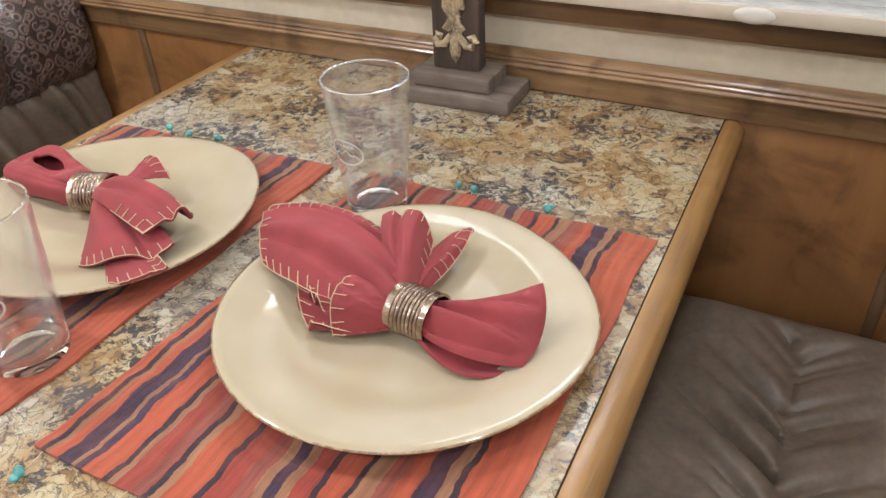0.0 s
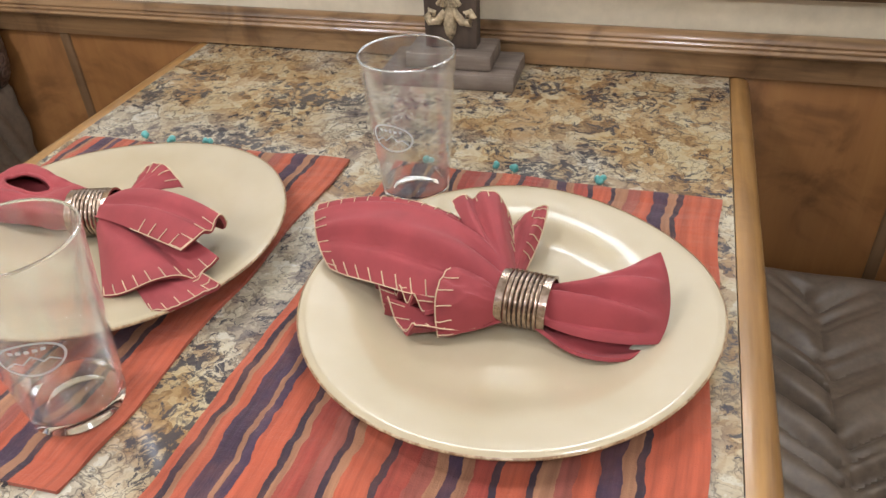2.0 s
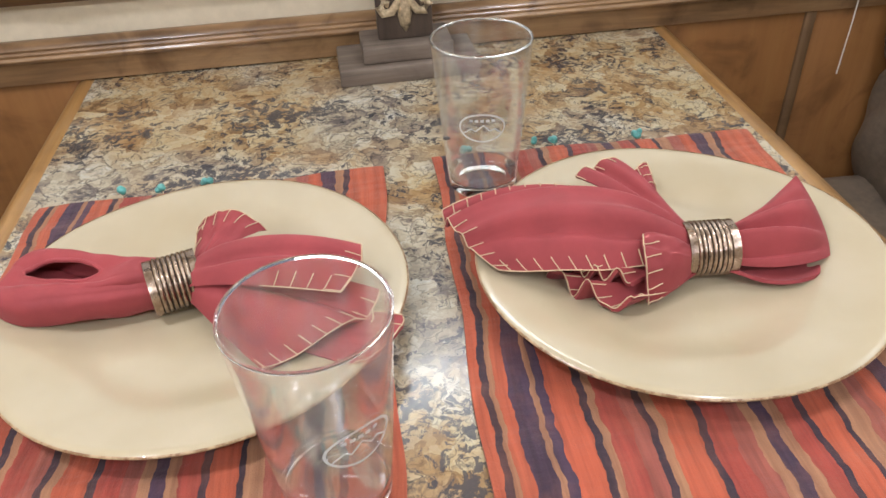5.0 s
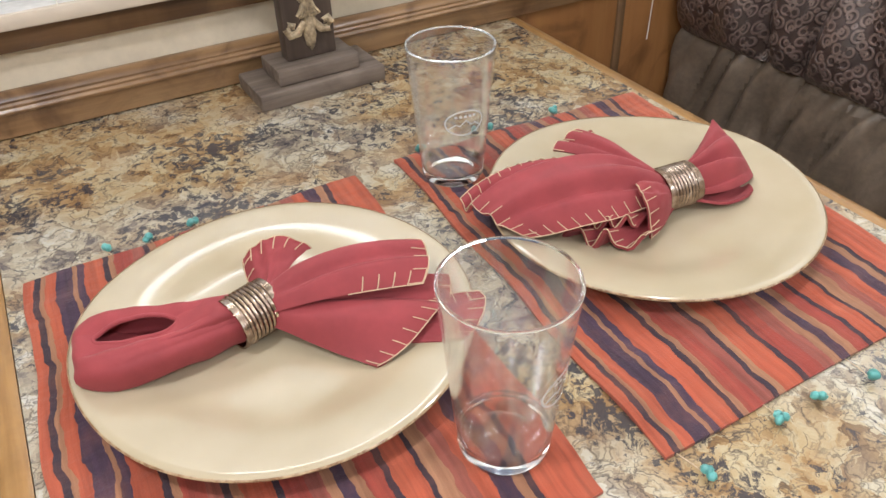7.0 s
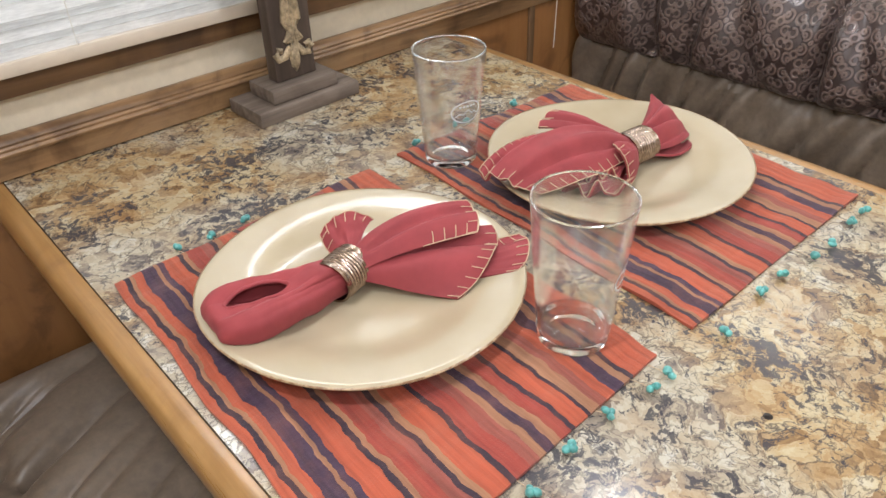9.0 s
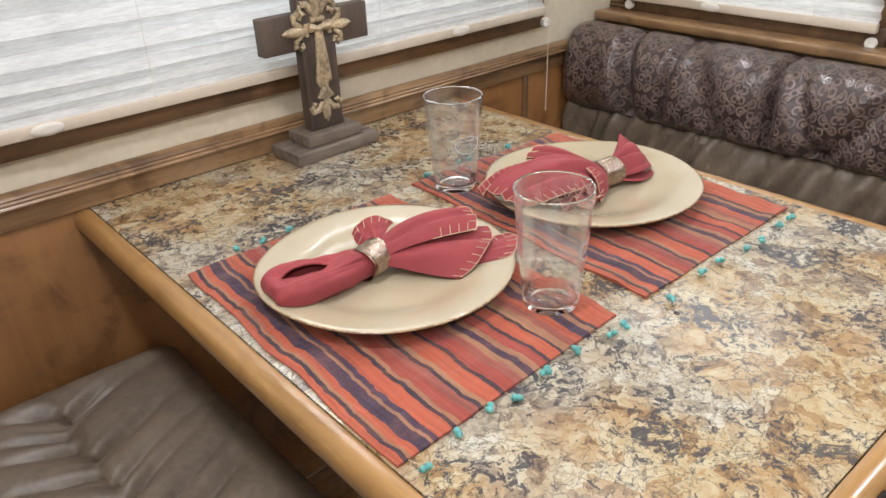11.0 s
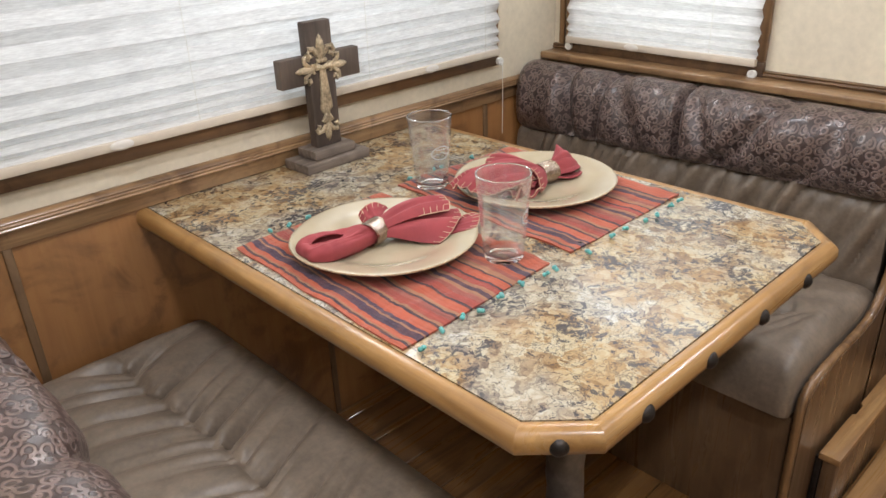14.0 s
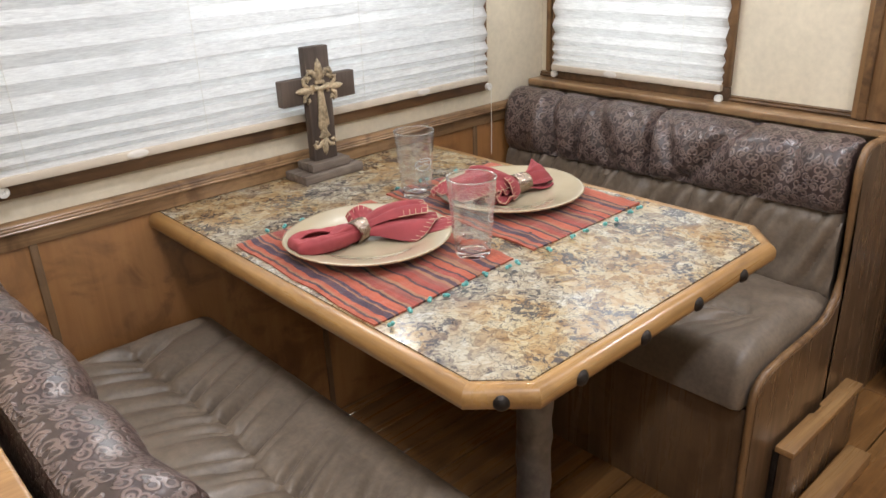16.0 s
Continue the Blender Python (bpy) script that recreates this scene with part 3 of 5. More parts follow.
def window(name, along, m, length, z0, cords, tabs, label):
    """A wood-cased window with a lowered pleated blind, built along its own x and turned into place by m."""
    w = new(name)
    tagged(w, label, "window", kind="structure")
    top = 1.66
    fx, fz = (W_FRAME, W_RAIL_Z) if along == "x" else (W_FRAME_Y, W_RAIL_Z)
    part("window_frame", rbox(-0.035, length + 0.035, -0.016, 0.002, z0 - 0.038, z0 + 0.004, 0.004), fx, w)
    part("window_frame", rbox(-0.035, length + 0.035, -0.016, 0.002, top - 0.04, top, 0.004), fx, w)
    part("window_frame", rbox(-0.035, -0.003, -0.0155, 0.002, z0 + 0.004, top - 0.04, 0.004), fz, w)
    part("window_frame", rbox(length + 0.003, length + 0.035, -0.0155, 0.002, z0 + 0.004, top - 0.04, 0.004), fz, w)
    pane = part("pane", rbox(0.0, length, 0.045, 0.05, z0 - 0.01, top - 0.03, 0), GLASS, w, smooth=False)
    pane.visible_shadow = False
    blind = part("blind", pleated("blind", length + 0.040, z0 + 0.012, 1.295), SHADE, w, "white pleated blind lit from behind", smooth=False)
    blind.location = (-0.020, -0.0255, 0)
    part("bottom_rail", rbox(-0.020, length + 0.020, -0.036, -0.018, z0 - 0.006, z0 + 0.013, 0.003), RAILCREAM, w)
    # head rail set low, out of view, to clear the added upper lamps
    part("head_rail", rbox(-0.002, length + 0.002, -0.04, -0.016, 1.295, 1.315, 0.003), RAILCREAM, w)
    for c in cords:
        part("cord", tube([(c, -0.0345, z0 + 0.01), (c + 0.001, -0.0345, z0 + 0.35), (c, -0.0345, 1.295)], 0.0006, 5), CORD, w)
    for t in tabs:
        tab = part("pull_tab", lathe([(0.0, 0.0), (0.022, 0.0), (0.024, 0.0015), (0.022, 0.003), (0.010, 0.004), (0.0, 0.004)], 24), CLEARPL, w, "clear plastic pull tab")
        tab.matrix_local = Matrix.Translation((t, -0.0365, z0 + 0.004)) @ Matrix.Rotation(radians(90), 4, "X") @ Matrix.Diagonal((1, 0.42, 1, 1))
        part("screw", blob((t, -0.041, z0 + 0.004), (0.003, 0.0015, 0.003)), DARK, tab).matrix_parent_inverse = tab.matrix_local.inverted()
    for kx, kz in ((-0.016, z0 - 0.018), (length + (0.030 if length > 1 else 0.012), z0 - 0.026)):
        knob = part("cord_spool", lathe([(0, 0), (0.0095, 0), (0.0105, 0.002), (0.0085, 0.004), (0.0085, 0.009), (0.0115, 0.011), (0.0105, 0.013), (0.004, 0.0132), (0.003, 0.0115), (0, 0.0115)], 20), PLASTIC, w, "white plastic cord spool")
        knob.matrix_local = Matrix.Translation((kx, -0.0155, kz)) @ Matrix.Rotation(radians(90), 4, "X")
    w.matrix_world = m
    return w


window_1 = window("window_1", "x", pose(-0.285, 0.002, 0), 1.320, 0.893, (0.035, 0.42, 0.87, 1.28), (0.252, 1.073), "wide window with a lowered white pleated blind in a wood frame")
window_2 = window("window_2", "y", pose(WX - 0.002, -0.085, 0, 0, 0, -90), 0.545, 0.893, (0.44,), (0.21,), "small window with a lowered white pleated blind in a wood frame")
part("outer_batten", rbox(0, 0.018, -0.012, 0.0, 0.0, 0.9, 0.003), W_RAIL_Z, window_2).location = (-0.062, 0, 0.876)
hang = tagged(mesh_object("blind_cord", tube([(1.067, -0.03, 0.862), (1.070, -0.027, 0.80), (1.073, -0.024, 0.74), (1.072, -0.023, 0.655)], 0.0011, 6), CORD), "thin pale loose cord hanging from the blind spool", "cord")

# rims of the assumed recessed ceiling lights, all out of view
for lx, ly, watts in LAMPS:
    lampthing = thing("assumed_ceiling_light", "unseen small round recessed ceiling light with a metal rim, added for fill", "light", (lx, ly, 2.0), group="ceiling lights")
    part("rim", lathe([(0.052, 0.0), (0.060, -0.004), (0.066, -0.004), (0.070, 0.0)], 32), PLASTIC, lampthing)


# ---- table ----
def top_outline(grow):
    c = 0.060
    g, k = grow, 0.41421 * grow
    return [(-g, -0.002), (-g, -TD + c - k), (c - k, -TD - g), (TW - c + k, -TD - g), (TW + g, -TD + c - k), (TW + g, -0.002)]


table = thing("dinette_table", "stone-patterned laminate dinette table with honey wood edging", "table", (0, 0, 0))
part("tabletop", prism(top_outline(0.0), "z", TZ - 0.03, TZ), LAMINATE, table, "tan, cream and grey stone-patterned laminate top", smooth=False)
EDGE_P = [(0.0012, TZ - 0.0015), (0.010, TZ + 0.001), (0.018, TZ - 0.001), (0.0235, TZ - 0.005), (0.0270, TZ - 0.011), (0.0280, TZ - 0.022), (0.0255, TZ - 0.031), (0.019, TZ - 0.0355), (0.0012, TZ - 0.0355)]
ends = list(zip(top_outline(0.0), top_outline(0.0)[1:]))
for i, (a, b) in enumerate(ends):
    def ring_at(which):
        return [(*top_outline(o)[which], z) for o, z in EDGE_P]
    part("edging", loft([ring_at(i), ring_at(i + 1)]), W_EDGE_Y if i in (0, 4) else W_EDGE_X, table)
part("underside", prism(top_outline(-0.02), "z", TZ - 0.045, TZ - 0.0305), W_BATTEN, table, smooth=False)


def nail(m):
    bm = lathe([(0.0, 0.0085), (0.004, 0.008), (0.008, 0.006), (0.0115, 0.003), (0.013, 0.0), (0.0, -0.001)], 14)
    ob = part("nail_head", bm, DARK, table, "dark iron domed nail head")
    ob.matrix_local = m
    return ob


for x in (0.136, 0.293, 0.447, 0.599):
    nail(Matrix.Translation((x, -TD - 0.0275, TZ - 0.021)) @ Matrix.Rotation(radians(90), 4, "X"))
for x, a in ((0.031 - 0.0192, -45), (TW - 0.031 + 0.0192, 45)):
    nail(Matrix.Translation((x, -TD + 0.031 - 0.0192, TZ - 0.021)) @ Matrix.Rotation(radians(a), 4, "Z") @ Matrix.Rotation(radians(90), 4, "X"))
loops = []
for i in range(60):
    z = 0.705 * i / 59
    r = 0.0365 + (0.016 * smoothstep(0.05, 0.0, z)) + 0.01 * smoothstep(0.66, 0.70, z)
    loops.append([((r + 0.0016 * math.sin(3 * a + z * 70) + 0.004 * noise.noise((2 * math.cos(a + z * 9), 2 * math.sin(a + z * 9), z * 22))) * math.cos(a), (r + 0.0016 * math.sin(3 * a + z * 70) + 0.004 * noise.noise((2 * math.cos(a + z * 9), 2 * math.sin(a + z * 9), z * 22))) * math.sin(a), z) for a in [2 * math.pi * k / 24 for k in range(24)]])
leg = part("pedestal", loft(loops), LEGMAT, table, "dark leather-wrapped table post")
leg.location = (0.388, -0.80, 0.0)


# ---- benches ----
def mirror(x):
    """The facing bench, whose back stands 3 cm further off."""
    return TW - x - 0.032 * smoothstep(0.75, 1.15, x)


def seat_top(t, y, flip):
    """Height of the seat's top at t from front 0 to back 1, and y along the bench; a gathered seam runs along it."""
    seam = (0.41 if flip else 0.39) + 0.02 * noise.noise((y * 4, flip, 0.5))
    d = t - seam
    a = abs(d)
    side = 2.3 if d > 0 else 0.0
    run = smoothstep(-0.02, -0.12, y) * smoothstep(-1.03, -0.93, y)
    groove = (-0.018 * math.exp(-a / 0.09) - 0.009 * math.exp(-a / 0.010)) * run
    swell = 0.020 * (1 - (2 * a) ** 2)
    yy = y - a * (0.30 + 0.30 * noise.noise((y * 2.0, flip, 1.5 + side)))
    def creases(period, width, seed):
        out, k0 = 0.0, math.floor(yy / period)
        for k in (k0 - 1, k0, k0 + 1):
            h = noise.noise((k * 3.37, seed, flip * 2.1 + 0.4))
            g = noise.noise((k * 5.71, seed + 4.2, flip * 1.3))
            out -= max(0.15, 0.55 + 1.3 * g) * math.exp(-abs((yy - (k + 0.5 + 0.8 * h) * period) / (width + 0.03 * a)) ** 1.4)
        return out
    if d > 0:
        folds = 0.031 * creases(0.062, 0.010, 2.0) * math.exp(-a / 0.26) + 0.013 * creases(0.030, 0.005, 6.0) * math.exp(-a / 0.10)
    else:
        folds = 0.031 * creases(0.036, 0.0068, 3.0) * math.exp(-a / 0.20) + 0.016 * creases(0.085, 0.012, 8.0) * math.exp(-a / 0.5)
    broad = 0.007 * noise.noise((t * 4, y * 5, flip)) + 0.0035 * noise.noise((t * 9, y * 13, flip + 4.0)) + 0.0012 * noise.noise((t * 26, y * 34, flip + 7.0))
    return groove + swell + folds * run * smoothstep(0.0, 0.02, a) + broad


def make_bench(flip, label):
    """A bench of the pair; flip 0 faces -x, flip 1 is its mirror image."""
    X = (lambda x: x) if not flip else mirror
    # wooden base, end panel and drawer
    base = thing("bench_base", "brown stained wooden bench base with a scrolled end panel", "bench", group="dinette benches")
    xs = sorted((X(0.775), X(1.30)))
    part("body", rbox(xs[0], xs[1], -1.066, -0.012, 0.0, 0.335, 0.004), W_BENCH, base)
    outline = [(0.765, 0.0), (0.765, 0.355), (0.769, 0.386), (0.785, 0.406), (0.812, 0.416), (0.86, 0.422), (0.94, 0.424), (1.02, 0.425), (1.085, 0.431), (1.122, 0.446), (1.150, 0.476),
               (1.166, 0.520), (1.168, 0.60), (1.158, 0.70), (1.154, 0.78), (1.160, 0.812), (1.175, 0.832), (1.20, 0.838), (1.25, 0.8365), (1.395, 0.8365), (1.395, 0.0)]
    part("end_panel", end_panel([(X(x), z) for x, z in outline]), W_BENCH, base, "scrolled wooden end panel")
    part("edge_bead", tube([(X(x - 0.001), -1.081, z + 0.001) for x, z in [(0.765, 0.004), (0.765, 0.15)] + outline[1:-1]], 0.0092, 10, side=(0, 1, 0)), W_RAIL_Z, base, "rounded glossy wooden edge")
    if not flip:
        part("drawer_front", rbox(0.885, 1.275, -1.138, -1.108, 0.02, 0.186, 0.004), W_BENCH, base, "wooden drawer front standing a little open")
        cap = [(0.879, -1.143), (1.278, -1.143), (1.278, -1.100), (1.115, -1.100), (1.106, -1.107), (1.066, -1.107), (1.057, -1.100), (0.879, -1.100)]
        part("drawer_cap", prism(cap, "z", 0.187, 0.203, 0.002), W_CAP, base, "pale wooden top edge with a finger notch")
        part("toe_board", rbox(0.95, 1.24, -1.205, -1.146, 0.0, 0.038, 0.004), W_CAP, base, "low pale wooden board on the floor")
        part("drawer_side", rbox(0.8855, 0.897, -1.107, -1.093, 0.02, 0.186, 0.001), DARK, base)
    # seat cushion
    ny, nt, loops = 420, 84, []
    fx = 0.700 if flip else 0.738
    for i in range(ny + 1):
        s = i / ny
        y = -0.016 - 1.051 * s
        e = min(s, 1 - s) * 1.051
        inset = 0.028 * (1 - math.sqrt(max(0.0, 1 - (1 - min(e / 0.028, 1)) ** 2)))
        top, low = 0.470 - inset, 0.338 + 0.5 * inset
        loop = []
        for j in range(nt + 1):
            t = j / nt
            x = fx + inset * 0.6 + (0.50 - inset * 0.6) * t
            rx = min(t, 1 - t) * 0.5
            drop = 0.035 * (1 - math.sqrt(max(0.0, 1 - (1 - min(rx / 0.035, 1)) ** 2)))
            z = top - drop + seat_top(t, y, flip) * smoothstep(0, 0.05, e) * smoothstep(0, 0.04, rx)
            loop.append((X(x), y, z))
        bow = 0.008 * math.sin(y * 14 + flip)
        loop += [(X(fx + 0.503), y, 0.39), (X(fx + 0.495), y, low), (X(fx + 0.25), y, low), (X(fx + 0.015), y, low), (X(fx + inset * 0.6 - 0.004), y, 0.352), (X(fx - 0.008 + inset * 0.6), y, 0.395 + bow)]
        loops.append(loop)
    seat = mesh_object("seat_cushion", loft(loops), LEATHER)
    tagged(seat, label[0], "cushion", group="dinette seat cushions")
    # back cushion: plain gathered leather below, patterned roll above
    back = thing("back_cushion", label[1], "cushion", group="dinette back cushions")
    def fold(y, z):
        w = 0.0
        for c, depth, wide, slant in ((-0.20, 0.020, 0.020, 0.20), (-0.30, 0.016, 0.014, -0.1), (-0.545, 0.020, 0.012, 0.03), (-0.72, 0.017, 0.03, -0.75), (-0.90, 0.012, 0.035, -0.5), (-0.40, 0.010, 0.03, 0.5), (-0.62, 0.010, 0.02, 0.4)):
            w += depth * bump1(y, c + slant * (z - 0.75), wide)
        return (w * 1.7 - 0.012 * noise.noise((y * 9, z * 7, flip)) - 0.008 * noise.noise((y * 22, z * 9, flip)) - 0.012 * noise.noise((y * 4, z * 3, 5 + flip))) * (0.5 if flip else 1)
    upper, lower, ny = [], [], 220
    prof = [(1.195, 0.634), (1.160, 0.638), (1.136, 0.648), (1.120, 0.670), (1.112, 0.700), (1.110, 0.73), (1.112, 0.765), (1.120, 0.797), (1.133, 0.822), (1.150, 0.838), (1.172, 0.847), (1.197, 0.850), (1.218, 0.846), (1.234, 0.836), (1.240, 0.80), (1.240, 0.67)]
    fine = []
    for (x0, z0), (x1, z1) in zip(prof, prof[1:] + prof[:1]):
        for q in range(3):
            fine.append((x0 + (x1 - x0) * q / 3, z0 + (z1 - z0) * q / 3))
    for i in range(ny + 1):
        s = i / ny
        y = -0.016 - 1.046 * s
        e = min(s, 1 - s) * 1.046
        sh = 1 - 0.30 * (1 - math.sqrt(max(0.0, 1 - (1 - min(e / 0.035, 1)) ** 2)))
        loop = []
        for x, z in fine:
            front = smoothstep(1.235, 1.20, x) * smoothstep(0.634, 0.67, z)
            d = fold(y, z) * front * smoothstep(0, 0.05, e)
            cz = 0.725 + (z - 0.725) * (0.75 + 0.25 * sh) * (1 if z > 0.725 else 0.86 - 0.28 * s) - 0.5 * d * smoothstep(0.79, 0.84, z)
            loop.append((X(1.212 + (x - 1.20) * sh + d), y, cz))
        upper.append(loop)
        lo = []
        rough = ((1.215, 0.42), (1.175, 0.42), (1.155, 0.44), (1.136, 0.48), (1.126, 0.52), (1.121, 0.56), (1.119, 0.60), (1.122, 0.645), (1.138, 0.675), (1.17, 0.695), (1.215, 0.695), (1.215, 0.54))
        for (xa, za), (xb, zb) in zip(rough, rough[1:] + rough[:1]):
            for q in (0.0, 0.33, 0.67):
                x, z = xa + (xb - xa) * q, za + (zb - za) * q
                pull = 1 - 2.4 * abs(noise.noise((y * 21 + z * 8, z * 3, 3 + flip)))
                gat = (0.026 * pull + 0.008 * noise.noise((y * 6, z * 9, flip))) * smoothstep(0.44, 0.56, z)
                lo.append((X(0.012 + x + (gat + 0.3 * fold(y, z)) * smoothstep(1.21, 1.19, x) + 0.02 * (1 - sh)), y, z))
        lower.append(lo)
    part("lower_pad", loft(lower), LEATHER, back, "gathered taupe leather lower part")
    part("upper_roll", loft(upper, uv=True), SCROLL, back, "brown embossed scrollwork upper part")
    return base


def end_panel(outline):
    """A scrolled board: upright strips between the outline and the floor, closed by a rim."""
    bm = bmesh.new()
    pts = outline[1:-1]
    for (x0, z0), (x1, z1) in zip(pts, pts[1:]):
        if abs(x1 - x0) < 1e-5:
            continue
        q = [(x0, 0.0), (x1, 0.0), (x1, z1), (x0, z0)]
        a = [bm.verts.new((x, -1.0705, z)) for x, z in q]
        b = [bm.verts.new((x, -1.092, z)) for x, z in q]
        bm.faces.new(a)
        bm.faces.new(b[::-1])
        bm.faces.new((a[2], a[3], b[3], b[2]))
        bm.faces.new((a[0], a[1], b[1], b[0]))
    for x, z in (pts[0], pts[-1]):
        bm.faces.new([bm.verts.new(p) for p in ((x, -1.0705, 0), (x, -1.092, 0), (x, -1.092, z), (x, -1.0705, z))])
    bmesh.ops.remove_doubles(bm, verts=bm.verts, dist=1e-5)
    return bm


make_bench(0, ("taupe brown leather seat cushion gathered along a seam", "back cushion with embossed brown scrollwork over plain taupe leather"))
make_bench(1, ("wrinkled taupe leather seat cushion with a tufted centre seam", "back cushion with embossed brown scrollwork over plain taupe leather"))
sofa = thing("sofa", "dark brown upholstered sofa beyond the dinette", "sofa", (2.0, -1.25, 0))
part("base", rbox(-0.35, 0.6, -0.25, 0.16, 0.0, 0.40, 0.03, 3), SOFA, sofa)
part("backrest", rbox(-0.35, 0.6, 0.0, 0.18, 0.405, 0.85, 0.04, 3), SOFA, sofa)

# ---- table settings ----
def placemat(corners, far_beads, near_beads, label):
    """A woven mat between four corners on the table: far left, far right, near right, near left."""
    A, B, C, D = [Vector((x, y, 0)) for x, y in corners]
    nu, nv = 40, 50
    bm = bmesh.new()
    layer = bm.loops.layers.uv.new("uv")
    def at(u, v, up):
        p = (A * (1 - u) + B * u) * (1 - v) + (D * (1 - u) + C * u) * v
        wob = 0.0018 * noise.noise((u * 4, v * 9, A.x * 9))
        out = Vector(((u - 0.5), 0, 0)) * 0.004 * math.sin(v * 17 + A.x * 5)
        edge = max(abs(2 * u - 1), abs(2 * v - 1))
        z = TZ + (0.0006 if not up else 0.0036 + 0.0014 * noise.noise((u * 9, v * 12, 1 + A.x)) + 0.0026 * noise.noise((u * 4, v * 17, 3 + A.x)) + 0.0008 * smoothstep(0.93, 0.96, edge) - 0.0008 * smoothstep(0.985, 1.0, edge))
        return p + out + Vector((wob, wob * 0.8, z))
    top = [[bm.verts.new(at(i / nu, j / nv, True)) for i in range(nu + 1)] for j in range(nv + 1)]
    low = [[bm.verts.new(at(i / nu, j / nv, False)) for i in range(nu + 1)] for j in range(nv + 1)]
    def quad(vs, uvs):
        f = bm.faces.new(vs)
        for lp, uv in zip(f.loops, uvs):
            lp[layer].uv = uv
    for j in range(nv):
        for i in range(nu):
            uvs = [(i / nu, j / nv), ((i + 1) / nu, j / nv), ((i + 1) / nu, (j + 1) / nv), (i / nu, (j + 1) / nv)]
            quad((top[j][i], top[j + 1][i], top[j + 1][i + 1], top[j][i + 1]), [uvs[0], uvs[3], uvs[2], uvs[1]])
    rim = [(0, i) for i in range(nu)] + [(j, nu) for j in range(nv)] + [(nv, i) for i in range(nu, 0, -1)] + [(j, 0) for j in range(nv, 0, -1)]
    for (j0, i0), (j1, i1) in zip(rim, rim[1:] + rim[:1]):
        quad((top[j0][i0], top[j1][i1], low[j1][i1], low[j0][i0]), [(i0 / nu, j0 / nv), (i1 / nu, j1 / nv), (i1 / nu, j1 / nv), (i0 / nu, j0 / nv)])
    m = thing("placemat", label, "placemat", group="placemats")
    part("cloth", bm, STRIPES, m)
    # turquoise beads on short threads along the far and the near hem
    rnd = random.Random(int(A.x * 1000) + 5)
    for P, Q, spots in ((A, B, far_beads), (D, C, near_beads)):
        for x, y in spots:
            p = P.lerp(Q, (x - P.x) / (Q.x - P.x)) + Vector((rnd.uniform(-0.004, 0.004), 0, 0))
            q = Vector((x, y, 0))
            bm = bmesh.new()
            for o in range(3):
                a = rnd.uniform(0, 6.3)
                blob((q.x + 0.003 * math.cos(a), q.y + 0.003 * math.sin(a), TZ + 0.0055 + 0.0012 * o), (rnd.uniform(0.0034, 0.0050), rnd.uniform(0.0032, 0.0045), rnd.uniform(0.003, 0.004)), bm, 7, 5, Matrix.Rotation(a, 4, "Z"))
            bead = part("bead", bm, TURQ, m, "rough turquoise bead")
            part("thread", tube([(p.x, p.y, TZ + 0.002), ((p.x + q.x) / 2 + 0.001, (p.y + q.y) / 2, TZ + 0.003), (q.x, q.y, TZ + 0.004)], 0.0005, 4), THREAD, bead)
    return m


placemat([(0.418, -0.314), (0.762, -0.324), (0.748, -0.785), (0.397, -0.786)],
         [(0.454, -0.309), (0.527, -0.305), (0.548, -0.311), (0.642, -0.314)],
         [(0.410, -0.812), (0.492, -0.803), (0.534, -0.802), (0.585, -0.809), (0.622, -0.810), (0.680, -0.808), (0.714, -0.806)], "orange-red, purple and tan striped woven placemat under a plate")
placemat([(0.018, -0.332), (0.364, -0.321), (0.343, -0.785), (0.001, -0.800)],
         [(0.095, -0.322), (0.135, -0.321), (0.182, -0.318)],
         [(0.018, -0.822), (0.072, -0.808), (0.117, -0.805), (0.146, -0.811), (0.199, -0.802), (0.250, -0.801), (0.302, -0.808), (0.326, -0.808)], "orange-red and purple striped woven placemat with beaded hems")


def plate(at, turn, size, bulge, label):
    """A broad cream plate, a little out of round, with a worn brown rim line."""
    p = thing("dinner_plate", label, "plate", at, turn, group="dinner plates")
    warp = lambda a: size * (1 + 0.008 * math.cos(4 * a + 0.6) + 0.006 * math.cos(3 * a + 1.9) + 0.004 * math.cos(5 * a) + bulge * max(0.0, math.cos(a + radians(turn))) ** 3)
    body = [(0.0, 0.0075), (0.045, 0.0075), (0.070, 0.0077), (0.082, 0.0082), (0.091, 0.0092), (0.098, 0.0106), (0.105, 0.0126), (0.112, 0.0149), (0.119, 0.0171), (0.127, 0.0191), (0.137, 0.0211), (0.148, 0.0230), (0.157, 0.0246), (0.1625, 0.0252),
            (0.1645, 0.0240), (0.1640, 0.0222), (0.158, 0.0204), (0.140, 0.0172), (0.120, 0.0138), (0.106, 0.0070), (0.098, 0.0020), (0.094, 0.0), (0.088, 0.0), (0.085, 0.0025), (0.0, 0.0030)]
    part("body", lathe(body, 96, warp), CERAMIC, p)
    line = [(0.1638, 0.0251), (0.1648, 0.0244), (0.1650, 0.0236), (0.1642, 0.0234), (0.1638, 0.0242)]
    part("rim_line", lathe(line, 96, warp, True), RIMGLAZE, p, "worn brown glaze line round the rim")
    return p


plate((0.591, -0.545, TZ + 0.003), 20, 1.006, 0.02, "large cream glazed dinner plate with a worn brown rim")
plate((0.205, -0.524, TZ + 0.003), 75, 1.002, 0.0, "large cream glazed dinner plate on a striped placemat")


